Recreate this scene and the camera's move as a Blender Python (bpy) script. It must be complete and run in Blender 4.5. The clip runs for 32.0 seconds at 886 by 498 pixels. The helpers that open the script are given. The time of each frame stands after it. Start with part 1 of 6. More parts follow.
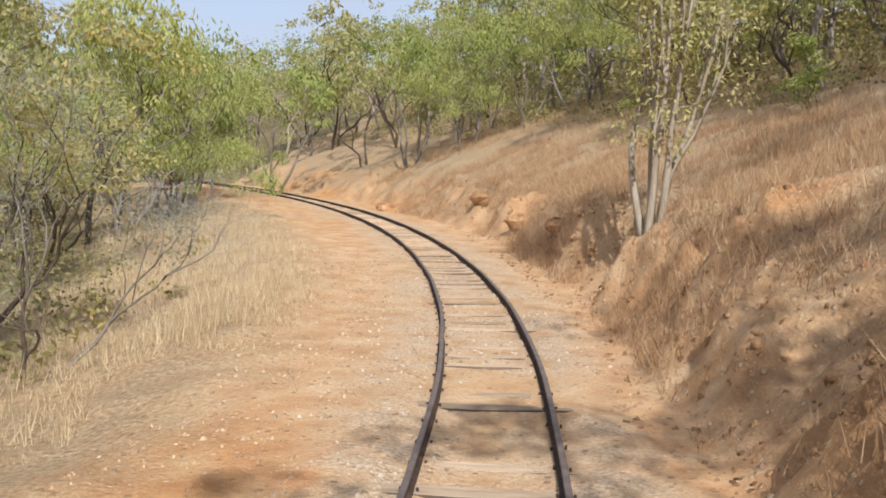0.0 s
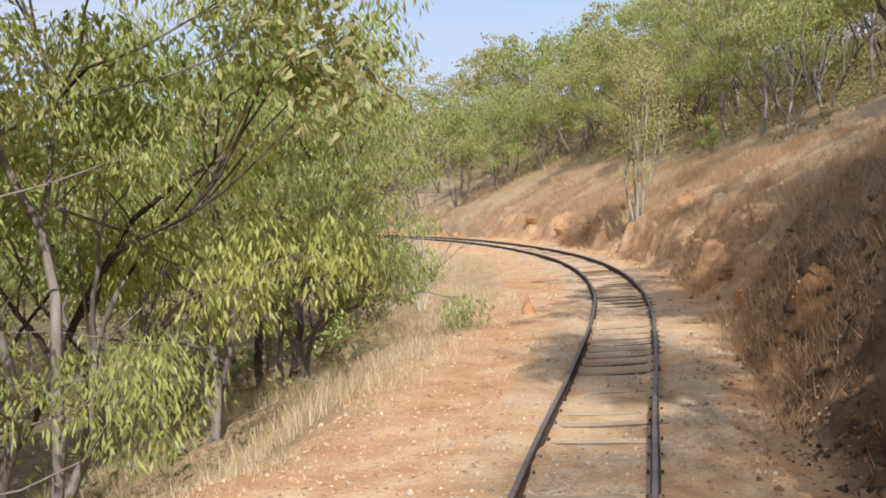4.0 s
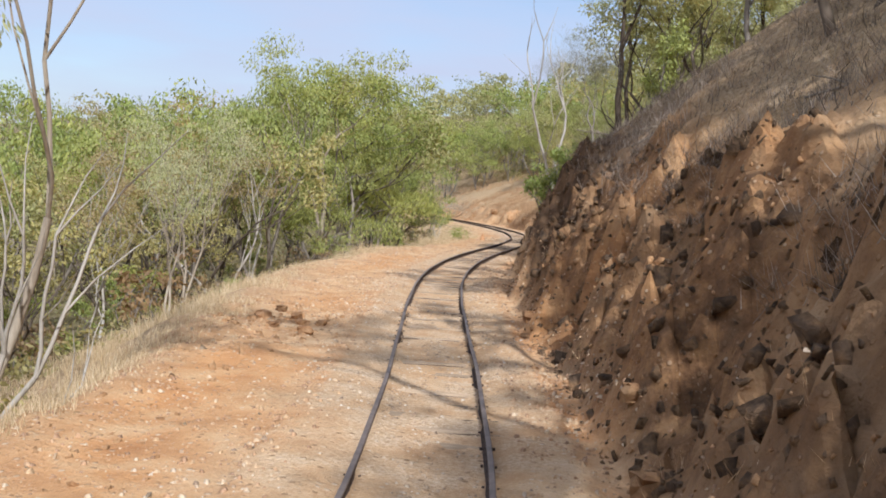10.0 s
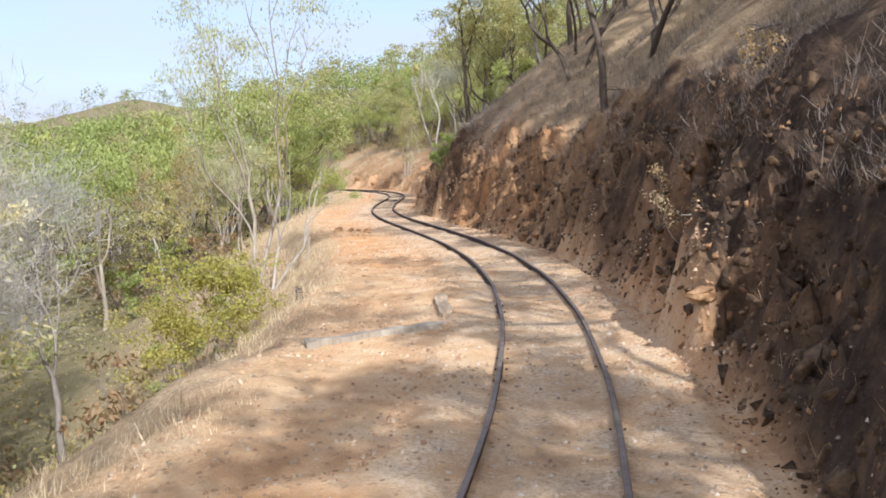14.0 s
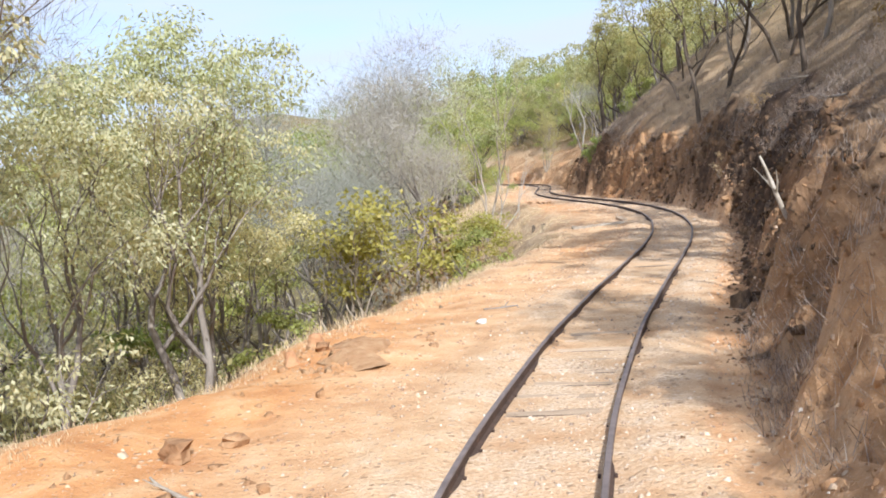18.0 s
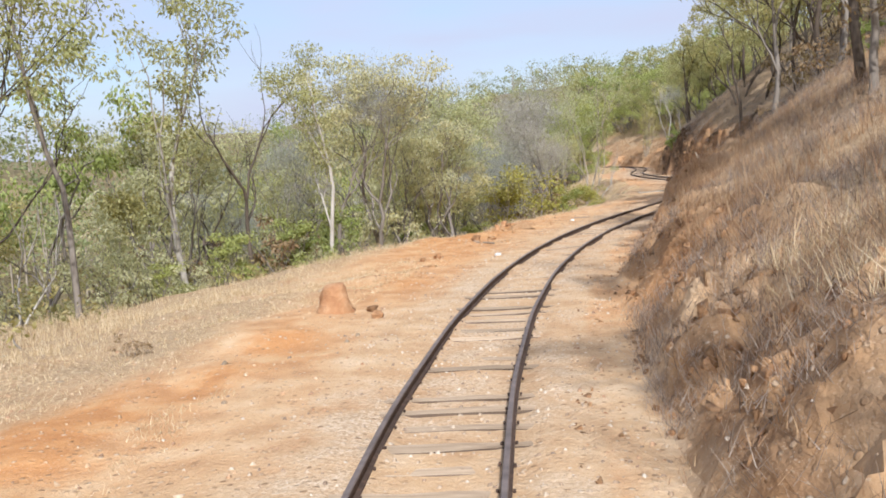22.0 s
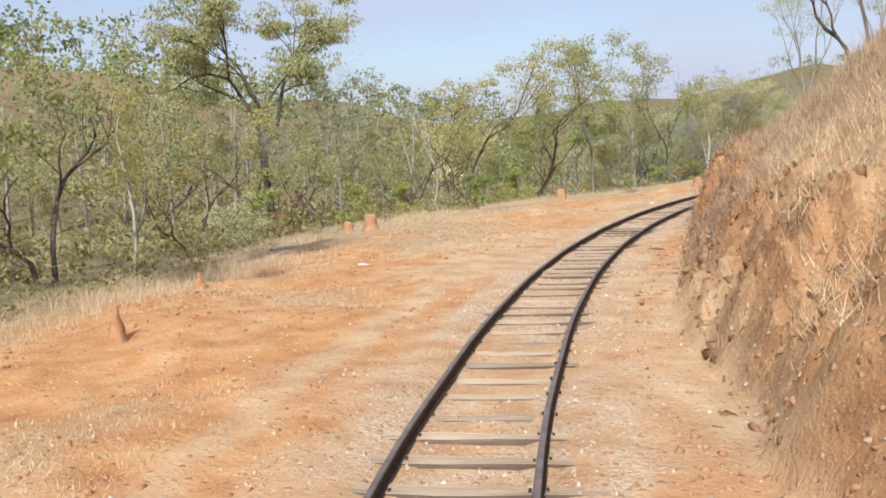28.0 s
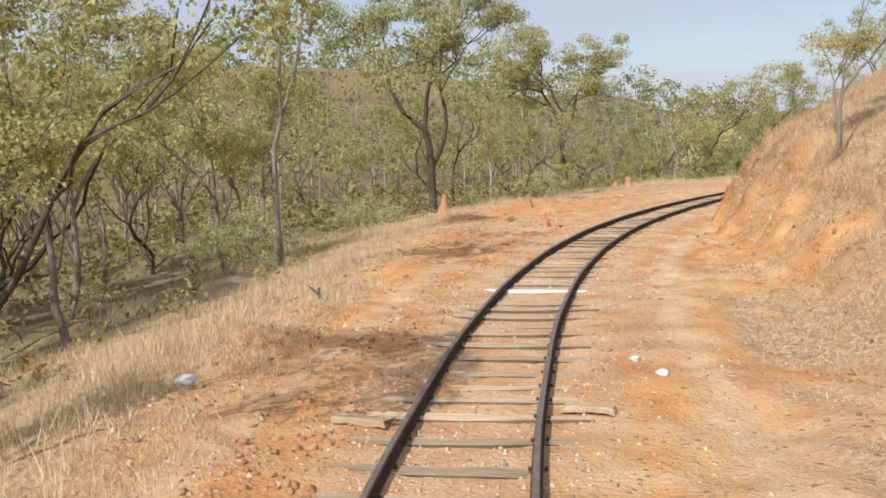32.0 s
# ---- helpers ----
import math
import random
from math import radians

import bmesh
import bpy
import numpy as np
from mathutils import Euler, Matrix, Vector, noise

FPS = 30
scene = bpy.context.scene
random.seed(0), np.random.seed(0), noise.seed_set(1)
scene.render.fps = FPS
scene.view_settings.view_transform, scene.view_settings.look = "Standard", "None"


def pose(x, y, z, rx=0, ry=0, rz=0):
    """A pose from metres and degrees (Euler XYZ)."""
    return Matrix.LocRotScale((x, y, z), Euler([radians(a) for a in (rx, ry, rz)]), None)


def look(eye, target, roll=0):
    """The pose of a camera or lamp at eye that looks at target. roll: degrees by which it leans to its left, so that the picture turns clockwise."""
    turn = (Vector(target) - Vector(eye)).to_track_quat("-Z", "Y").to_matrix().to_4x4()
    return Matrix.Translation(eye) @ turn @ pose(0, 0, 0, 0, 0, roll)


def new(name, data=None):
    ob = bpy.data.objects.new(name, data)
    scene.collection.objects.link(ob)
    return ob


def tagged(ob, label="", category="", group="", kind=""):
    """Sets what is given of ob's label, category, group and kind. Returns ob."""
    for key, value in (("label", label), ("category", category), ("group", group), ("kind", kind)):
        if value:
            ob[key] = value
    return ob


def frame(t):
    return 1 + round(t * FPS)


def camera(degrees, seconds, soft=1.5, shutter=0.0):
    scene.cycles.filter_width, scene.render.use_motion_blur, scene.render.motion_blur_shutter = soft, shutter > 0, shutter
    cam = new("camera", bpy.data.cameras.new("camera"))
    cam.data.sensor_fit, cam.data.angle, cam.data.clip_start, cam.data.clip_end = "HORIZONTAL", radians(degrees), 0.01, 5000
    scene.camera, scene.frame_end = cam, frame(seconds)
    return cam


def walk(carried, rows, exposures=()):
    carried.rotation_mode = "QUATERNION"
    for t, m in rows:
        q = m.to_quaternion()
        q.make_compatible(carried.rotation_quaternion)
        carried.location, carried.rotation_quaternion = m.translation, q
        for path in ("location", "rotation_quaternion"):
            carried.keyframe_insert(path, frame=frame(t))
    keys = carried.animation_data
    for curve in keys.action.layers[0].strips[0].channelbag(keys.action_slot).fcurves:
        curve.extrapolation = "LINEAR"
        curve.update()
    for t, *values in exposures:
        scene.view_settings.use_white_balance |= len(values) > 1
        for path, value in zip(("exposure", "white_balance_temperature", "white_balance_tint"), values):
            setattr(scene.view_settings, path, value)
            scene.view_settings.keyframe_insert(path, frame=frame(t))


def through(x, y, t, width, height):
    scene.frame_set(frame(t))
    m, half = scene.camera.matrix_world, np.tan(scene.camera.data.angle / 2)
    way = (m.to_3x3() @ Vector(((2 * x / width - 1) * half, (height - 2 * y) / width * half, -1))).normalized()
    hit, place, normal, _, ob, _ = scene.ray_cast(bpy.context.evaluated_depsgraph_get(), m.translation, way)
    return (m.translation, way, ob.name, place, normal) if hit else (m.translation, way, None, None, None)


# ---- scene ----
EXPO = [(0.0, 0.03, 6000, 10), (4.0, 0.13, 5950, 10), (7.0, 0.2, 5600, 10), (8.5, 0.18, 5600, 10), (10.0, 0.06, 5750, 10), (13.0, 0.36, 5650, 10), (16.0, 0.5, 5600, 10), (18.0, 0.52, 5600, 10), (20.0, 0.42, 5550, 10), (22.0, 0.17, 5750, 10), (26.0, 0.15, 5800, 10), (29.0, 0.0, 5950, 10), (32.0, -0.05, 6200, 10)]
cam = camera(48.27, 32.0, soft=1.8)
PATH = [
    (0.0, 0.453, -2.096, 2.236, 85.05, -1.38, 8.17),
    (0.5, 0.331, -4.509, 2.258, 84.51, -1.15, 8.21),
    (1.0, 0.186, -7.081, 2.245, 83.80, -1.18, 8.18),
    (1.5, -0.003, -9.804, 2.213, 83.88, 0.19, 9.31),
    (2.0, -0.207, -12.644, 2.278, 86.21, 2.47, 7.49),
    (2.5, -0.430, -15.390, 2.303, 86.79, 4.83, 4.46),
    (3.0, -0.773, -18.199, 2.316, 86.84, 2.60, 6.89),
    (3.5, -0.948, -20.982, 2.337, 87.34, 2.62, 8.06),
    (4.0, -1.005, -23.846, 2.372, 87.28, 3.99, 7.25),
    (4.5, -1.028, -26.676, 2.348, 87.45, 4.25, 6.36),
    (5.0, -0.896, -29.407, 2.338, 87.45, 3.93, 6.34),
    (5.5, -0.690, -32.048, 2.329, 87.45, 3.61, 6.21),
    (6.0, -0.421, -34.669, 2.319, 87.45, 3.29, 5.72),
    (6.5, -0.100, -37.338, 2.310, 87.45, 2.97, 4.89),
    (7.0, 0.082, -40.089, 2.276, 87.32, 1.76, 4.15),
    (7.5, 0.379, -42.902, 2.340, 87.69, 0.65, 3.97),
    (8.0, 0.722, -45.961, 2.331, 88.59, -0.98, 4.95),
    (8.5, 0.989, -48.844, 2.330, 87.63, -0.97, 5.16),
    (9.0, 1.177, -51.793, 2.320, 86.74, -2.10, 2.93),
    (9.5, 1.195, -54.486, 2.306, 87.82, -4.20, 5.53),
    (10.0, 1.171, -57.193, 2.236, 86.84, -4.39, 5.83),
    (10.5, 1.110, -59.826, 2.161, 85.86, -1.04, 0.57),
    (11.0, 0.886, -62.510, 2.237, 84.68, -0.66, -1.43),
    (11.5, 0.552, -65.113, 2.250, 83.68, -2.55, -1.30),
    (12.0, 0.181, -67.718, 2.239, 85.65, -1.17, -3.35),
    (12.5, -0.267, -70.231, 2.225, 85.48, 0.44, -4.80),
    (13.0, -0.920, -72.708, 2.198, 84.94, 2.28, -4.94),
    (13.5, -1.600, -75.117, 2.226, 85.07, 1.97, -4.37),
    (14.0, -2.311, -77.674, 2.248, 85.08, 2.41, -4.48),
    (14.5, -3.069, -80.352, 2.270, 85.08, 2.86, -4.01),
    (15.0, -3.805, -83.006, 2.292, 85.08, 3.30, -2.95),
    (15.5, -4.456, -85.497, 2.314, 85.09, 3.74, -1.38),
    (16.0, -5.029, -87.796, 2.246, 86.10, 3.05, 0.54),
    (16.5, -5.530, -90.108, 2.145, 86.32, 0.75, 3.41),
    (17.0, -5.764, -92.709, 2.241, 86.46, 3.32, 2.84),
    (17.5, -5.972, -95.275, 2.276, 85.91, 5.15, 1.25),
    (18.0, -6.223, -97.954, 2.209, 85.50, 4.68, 2.04),
    (18.5, -6.338, -100.402, 2.236, 85.44, 3.81, 4.08),
    (19.0, -6.426, -103.079, 2.180, 85.30, 5.11, 4.41),
    (19.5, -6.556, -105.555, 2.193, 85.65, 3.09, 5.60),
    (20.0, -6.592, -108.119, 2.127, 85.84, 0.92, 9.56),
    (20.5, -6.487, -110.603, 2.233, 85.13, 1.48, 8.83),
    (21.0, -6.253, -113.282, 2.254, 85.46, 2.15, 8.42),
    (21.5, -5.912, -115.866, 2.298, 85.31, 2.30, 9.57),
    (22.0, -5.546, -118.529, 2.313, 84.90, 3.66, 8.54),
    (22.5, -5.124, -121.078, 2.339, 84.85, 3.65, 10.07),
    (23.0, -4.595, -123.678, 2.333, 84.76, 2.11, 13.32),
    (23.5, -4.029, -126.090, 2.345, 84.76, 3.07, 13.91),
    (24.0, -3.349, -128.593, 2.341, 84.46, 2.77, 16.16),
    (24.5, -2.587, -131.165, 2.352, 83.44, 2.71, 16.28),
    (25.0, -1.717, -133.839, 2.326, 83.12, 3.53, 18.06),
    (25.5, -0.825, -136.371, 2.352, 83.07, 2.55, 20.50),
    (26.0, 0.147, -138.777, 2.318, 84.44, 2.71, 24.95),
    (26.5, 1.088, -141.189, 2.332, 84.44, 2.23, 28.51),
    (27.0, 2.177, -143.627, 2.328, 84.32, 2.30, 29.45),
    (27.5, 3.383, -146.093, 2.324, 84.20, 2.36, 30.64),
    (28.0, 4.702, -148.545, 2.320, 84.08, 2.43, 32.03),
    (28.5, 6.122, -150.948, 2.317, 83.95, 2.50, 33.36),
    (29.0, 7.600, -153.316, 2.305, 83.93, 1.34, 35.55),
    (29.5, 9.186, -155.696, 2.305, 83.75, 1.45, 35.73),
    (30.0, 10.935, -158.050, 2.294, 84.27, 0.95, 37.57),
    (30.5, 12.800, -160.326, 2.292, 84.41, 0.47, 41.05),
    (31.0, 14.810, -162.591, 2.254, 84.10, 1.87, 41.66),
    (31.5, 16.845, -164.810, 2.264, 83.49, 1.29, 44.30),
    (32.0, 19.049, -167.081, 2.301, 83.96, 1.20, 47.56),
]
walk(cam, [(t, pose(*row)) for t, *row in PATH], EXPO)
# bends of the track, in hundredths per metre, every ten metres
BENDS = (-0.0081, -0.0088, -0.0098, -0.0116, -0.0147, -0.0207, -0.0321, -0.0541, -0.0971, -0.1813, -0.3467, -0.6722, -1.2873, -1.4497, -0.9833, -1.1109, -1.1977, -0.9378, -1.1542, -1.4594, -0.0835, 1.2959, 1.5753, 1.0333, -0.2090, -1.0994, -0.8941, 0.3114, 1.3992, 1.2297, 0.8944, 0.6959, 0.5757, 0.4974, 0.4425, 0.4013, 0.3690, 0.3428, 0.3213, 0.3036, 0.2893, 0.2779, 0.2690, 0.2623, 0.2570)

# ---- light ----
SUN_AZ, SUN_EL = 288.0, 38.5
world = bpy.data.worlds.new("world")
scene.world = world
world.use_nodes = True
wn, wl = world.node_tree.nodes, world.node_tree.links
sky = wn.new("ShaderNodeTexSky")
sky.sky_type, sky.sun_disc = "NISHITA", False
sky.sun_elevation, sky.sun_rotation = radians(SUN_EL), radians(90 - SUN_AZ)
sky.dust_density, sky.air_density = 1.2, 1.0
# thin high cloud drawn over the blue
w_co = wn.new("ShaderNodeTexCoord")
w_map = wn.new("ShaderNodeMapping")
w_map.inputs["Scale"].default_value = (1.0, 1.0, 5.0)
w_noise = wn.new("ShaderNodeTexNoise")
w_noise.inputs["Scale"].default_value, w_noise.inputs["Detail"].default_value = 2.6, 6.0
w_ramp = wn.new("ShaderNodeValToRGB")
w_ramp.color_ramp.elements[0].position, w_ramp.color_ramp.elements[1].position = 0.34, 0.66
w_ramp.color_ramp.elements[0].color = (0.3, 0.3, 0.3, 1)
w_ramp.color_ramp.elements[1].color = (0.92, 0.92, 0.92, 1)
w_mix = wn.new("ShaderNodeMixRGB")
w_sep = wn.new("ShaderNodeSeparateXYZ")
w_tone = wn.new("ShaderNodeValToRGB")
w_tone.color_ramp.elements[0].position, w_tone.color_ramp.elements[0].color = 0.12, (4.75, 4.65, 5.45, 1)
w_tone.color_ramp.elements[1].position, w_tone.color_ramp.elements[1].color = 0.5, (6.2, 6.1, 6.6, 1)
wl.new(w_co.outputs["Generated"], w_sep.inputs[0])
wl.new(w_sep.outputs["Z"], w_tone.inputs[0])
wl.new(w_tone.outputs[0], w_mix.inputs["Color2"])
wl.new(w_co.outputs["Generated"], w_map.inputs["Vector"])
wl.new(w_map.outputs[0], w_noise.inputs["Vector"])
wl.new(w_noise.outputs[0], w_ramp.inputs[0])
wl.new(w_ramp.outputs[0], w_mix.inputs[0])
wl.new(sky.outputs[0], w_mix.inputs["Color1"])
wl.new(w_mix.outputs[0], wn["Background"].inputs[0])
wn["Background"].inputs[1].default_value = 0.13

sun = new("sun", bpy.data.lights.new("sun", "SUN"))
sun.data.energy, sun.data.angle, sun.data.color = 5.0, radians(0.6), (1.0, 0.94, 0.86)
sun.matrix_world = look((80 * math.cos(radians(SUN_AZ)), 80 * math.sin(radians(SUN_AZ)), 80 * math.tan(radians(SUN_EL))), (0, 0, 0))


# ---- materials ----
def shader(name, rough=0.9, spec=0.2, metal=0.0):
    m = bpy.data.materials.new(name)
    m.use_nodes = True
    b = m.node_tree.nodes["Principled BSDF"]
    b.inputs["Roughness"].default_value, b.inputs["Metallic"].default_value = rough, metal
    b.inputs["Specular IOR Level"].default_value = spec
    return m, m.node_tree.nodes, m.node_tree.links, b


def noise_node(n, l, scale, detail=4.0, rough=0.55, vec=None, stretch=None):
    t = n.new("ShaderNodeTexNoise")
    t.inputs["Scale"].default_value, t.inputs["Detail"].default_value, t.inputs["Roughness"].default_value = scale, detail, rough
    if vec is None:
        vec = n.new("ShaderNodeTexCoord").outputs["Object"]
    if stretch:
        mp = n.new("ShaderNodeMapping")
        mp.inputs["Scale"].default_value = stretch
        l.new(vec, mp.inputs["Vector"])
        vec = mp.outputs[0]
    l.new(vec, t.inputs["Vector"])
    return t.outputs[0]


def ramp(n, l, fac, stops):
    r = n.new("ShaderNodeValToRGB")
    e = r.color_ramp.elements
    while len(e) < len(stops):
        e.new(0.5)
    for el, (pos, col) in zip(e, stops):
        el.position, el.color = pos, (*col, 1)
    l.new(fac, r.inputs[0])
    return r.outputs[0]


def mix(n, l, fac, a, b, mode="MIX"):
    m = n.new("ShaderNodeMixRGB")
    m.blend_type = mode
    for sock, v in ((m.inputs[0], fac), (m.inputs[1], a), (m.inputs[2], b)):
        if isinstance(v, (int, float)):
            sock.default_value = v
        elif isinstance(v, tuple):
            sock.default_value = (*v, 1)
        else:
            l.new(v, sock)
    return m.outputs[0]


def bump(n, l, b, height, strength=0.5, distance=0.03):
    k = n.new("ShaderNodeBump")
    k.inputs["Strength"].default_value, k.inputs["Distance"].default_value = strength, distance
    l.new(height, k.inputs["Height"])
    l.new(k.outputs[0], b.inputs["Normal"])


def math_node(n, l, op, a, b):
    k = n.new("ShaderNodeMath")
    k.operation, k.use_clamp = op, True
    for sock, v in ((k.inputs[0], a), (k.inputs[1], b)):
        if isinstance(v, (int, float)):
            sock.default_value = v
        else:
            l.new(v, sock)
    return k.outputs[0]


def ground_material():
    m, n, l, b = shader("ground_soil", 0.95, 0.1)
    at = n.new("ShaderNodeAttribute")
    at.attribute_name = "cover"
    sep = n.new("ShaderNodeSeparateColor")
    l.new(at.outputs["Color"], sep.inputs[0])
    litter, red, rock = sep.outputs[0], sep.outputs[1], sep.outputs[2]
    at2 = n.new("ShaderNodeAttribute")
    at2.attribute_name = "growth"
    sep2 = n.new("ShaderNodeSeparateColor")
    l.new(at2.outputs["Color"], sep2.inputs[0])
    shade_mask, gravel, scrub = sep2.outputs[0], sep2.outputs[1], sep2.outputs[2]
    big, mid, fine = noise_node(n, l, 0.22, 5), noise_node(n, l, 1.7, 6), noise_node(n, l, 16, 5, 0.65)
    dust = ramp(n, l, mid, [(0.25, (0.44, 0.27, 0.14)), (0.5, (0.575, 0.385, 0.215)), (0.75, (0.68, 0.51, 0.33))])
    ochre = ramp(n, l, mid, [(0.25, (0.40, 0.175, 0.065)), (0.5, (0.56, 0.285, 0.115)), (0.8, (0.63, 0.42, 0.22))])
    fac = math_node(n, l, "ADD", red, math_node(n, l, "MULTIPLY", math_node(n, l, "SUBTRACT", big, 0.5), 1.6))
    soil = mix(n, l, fac, dust, ochre)
    straw = ramp(n, l, fine, [(0.3, (0.19, 0.13, 0.075)), (0.5, (0.40, 0.285, 0.165)), (0.7, (0.58, 0.45, 0.29))])
    lit = math_node(n, l, "MULTIPLY", litter, math_node(n, l, "ADD", 0.45, mid))
    soil = mix(n, l, lit, soil, straw)
    stone = ramp(n, l, noise_node(n, l, 3.6, 8, 0.68), [(0.3, (0.07, 0.042, 0.026)), (0.48, (0.19, 0.10, 0.05)), (0.62, (0.36, 0.20, 0.09)), (0.8, (0.48, 0.32, 0.18))])
    soil = mix(n, l, rock, soil, stone)
    # shade of the cutting face, mixed into the soil's colour
    darkened = ramp(n, l, noise_node(n, l, 2.3, 6, 0.65), [(0.3, (0.03, 0.021, 0.015)), (0.52, (0.075, 0.05, 0.034)), (0.72, (0.19, 0.115, 0.062))])
    soil = mix(n, l, math_node(n, l, "MULTIPLY", shade_mask, ramp(n, l, mid, [(0.36, (1, 1, 1)), (0.64, (0.66, 0.66, 0.66))])), soil, darkened)
    bush = ramp(n, l, noise_node(n, l, 0.9, 6, 0.6), [(0.3, (0.07, 0.065, 0.03)), (0.55, (0.15, 0.135, 0.065)), (0.75, (0.27, 0.215, 0.12))])
    soil = mix(n, l, scrub, soil, bush)
    grit = ramp(n, l, noise_node(n, l, 24, 4, 0.7), [(0.35, (0.28, 0.19, 0.115)), (0.5, (0.52, 0.385, 0.255)), (0.64, (0.70, 0.59, 0.46))])
    soil = mix(n, l, math_node(n, l, "MULTIPLY", gravel, ramp(n, l, mid, [(0.35, (0.15, 0.15, 0.15)), (0.6, (1, 1, 1))])), soil, grit)
    speck = ramp(n, l, noise_node(n, l, 34, 3, 0.6), [(0.60, (0, 0, 0)), (0.68, (1, 1, 1))])
    # pale specks fade out under the painted shade
    soil = mix(n, l, math_node(n, l, "SUBTRACT", math_node(n, l, "MULTIPLY", speck, 0.45), shade_mask), soil, (0.62, 0.51, 0.38))
    dark = ramp(n, l, noise_node(n, l, 27, 3, 0.6), [(0.62, (0, 0, 0)), (0.72, (1, 1, 1))])
    soil = mix(n, l, math_node(n, l, "MULTIPLY", dark, 0.5), soil, (0.22, 0.13, 0.07))
    vor = n.new("ShaderNodeTexVoronoi")
    vor.inputs["Scale"].default_value = 11.0
    vor.inputs["Randomness"].default_value = 1.0
    l.new(n.new("ShaderNodeTexCoord").outputs["Object"], vor.inputs["Vector"])
    vs = n.new("ShaderNodeSeparateColor")
    l.new(vor.outputs["Color"], vs.inputs[0])
    near = ramp(n, l, vor.outputs["Distance"], [(0.22, (1, 1, 1)), (0.34, (0, 0, 0))])
    pick = ramp(n, l, vs.outputs[0], [(0.62, (0, 0, 0)), (0.70, (1, 1, 1))])
    chip = math_node(n, l, "MULTIPLY", near, pick)
    tone = ramp(n, l, vs.outputs[1], [(0.0, (0.22, 0.13, 0.07)), (0.5, (0.46, 0.30, 0.17)), (1.0, (0.66, 0.54, 0.40))])
    soil = mix(n, l, math_node(n, l, "SUBTRACT", math_node(n, l, "MULTIPLY", chip, 0.75), shade_mask), soil, tone)
    l.new(soil, b.inputs["Base Color"])
    fine = math_node(n, l, "ADD", math_node(n, l, "MULTIPLY", fine, 0.7), math_node(n, l, "MULTIPLY", chip, 0.3))
    h = math_node(n, l, "ADD", math_node(n, l, "MULTIPLY", fine, 0.5), math_node(n, l, "MULTIPLY", mid, 0.5))
    bump(n, l, b, h, 0.85, 0.12)
    return m


def leaf_material(name, dark, light, dry, through=0.35, patchy=0.0):
    m, n, l, b = shader(name, 0.55, 0.35)
    geo, info = n.new("ShaderNodeNewGeometry"), n.new("ShaderNodeObjectInfo")
    col = ramp(n, l, geo.outputs["Random Per Island"], [(0.0, dark), (0.5, light), (0.93, light), (1.0, dry)])
    tint = ramp(n, l, info.outputs["Random"], [(0.0, (0.84, 0.90, 0.80)), (0.5, (1, 1, 1)), (1.0, (1.14, 1.06, 0.92))])
    col = mix(n, l, 1.0, col, tint, "MULTIPLY")
    if patchy:
        spread = noise_node(n, l, patchy, 2)
        col = mix(n, l, 1.0, col, ramp(n, l, spread, [(0.32, (0.62, 0.70, 0.66)), (0.5, (1, 1, 1)), (0.62, (1.15, 1.08, 0.9)), (0.72, (1.3, 1.02, 0.95))]), "MULTIPLY")
    l.new(col, b.inputs["Base Color"])
    tr = n.new("ShaderNodeBsdfTranslucent")
    l.new(mix(n, l, 1.0, col, (1.25, 1.2, 0.6), "MULTIPLY"), tr.inputs["Color"])
    ms = n.new("ShaderNodeMixShader")
    ms.inputs[0].default_value = through
    l.new(b.outputs[0], ms.inputs[1])
    l.new(tr.outputs[0], ms.inputs[2])
    l.new(ms.outputs[0], n["Material Output"].inputs["Surface"])
    return m


def bark_material(name, dark, light, patch):
    m, n, l, b = shader(name, 0.9, 0.15)
    a = noise_node(n, l, 4, 5, 0.6, stretch=(1, 1, 0.25))
    c = noise_node(n, l, 22, 4, 0.6, stretch=(1, 1, 0.2))
    col = ramp(n, l, a, [(0.3, dark), (0.55, light), (0.75, patch)])
    col = mix(n, l, 0.45, col, ramp(n, l, c, [(0.3, dark), (0.7, light)]))
    l.new(col, b.inputs["Base Color"])
    bump(n, l, b, c, 0.7, 0.02)
    return m


def plain_material(name, stops, scale=6.0, rough=0.9, spec=0.2, metal=0.0, stretch=None, strength=0.6, island=0.0, dist=0.02):
    m, n, l, b = shader(name, rough, spec, metal)
    col = ramp(n, l, noise_node(n, l, scale, 6, 0.6, stretch=stretch), stops)
    if island:
        geo, info = n.new("ShaderNodeNewGeometry"), n.new("ShaderNodeObjectInfo")
        r = n.new("ShaderNodeMath")
        r.operation = "FRACT"
        s = n.new("ShaderNodeMath")
        l.new(geo.outputs["Random Per Island"], s.inputs[0])
        l.new(info.outputs["Random"], s.inputs[1])
        l.new(s.outputs[0], r.inputs[0])
        v = ramp(n, l, r.outputs[0], [(0.0, (1 - island,) * 3), (1.0, (1 + island,) * 3)])
        col = mix(n, l, 1.0, col, v, "MULTIPLY")
    l.new(col, b.inputs["Base Color"])
    bump(n, l, b, noise_node(n, l, scale * 4, 5, 0.65, stretch=stretch), strength, dist)
    return m


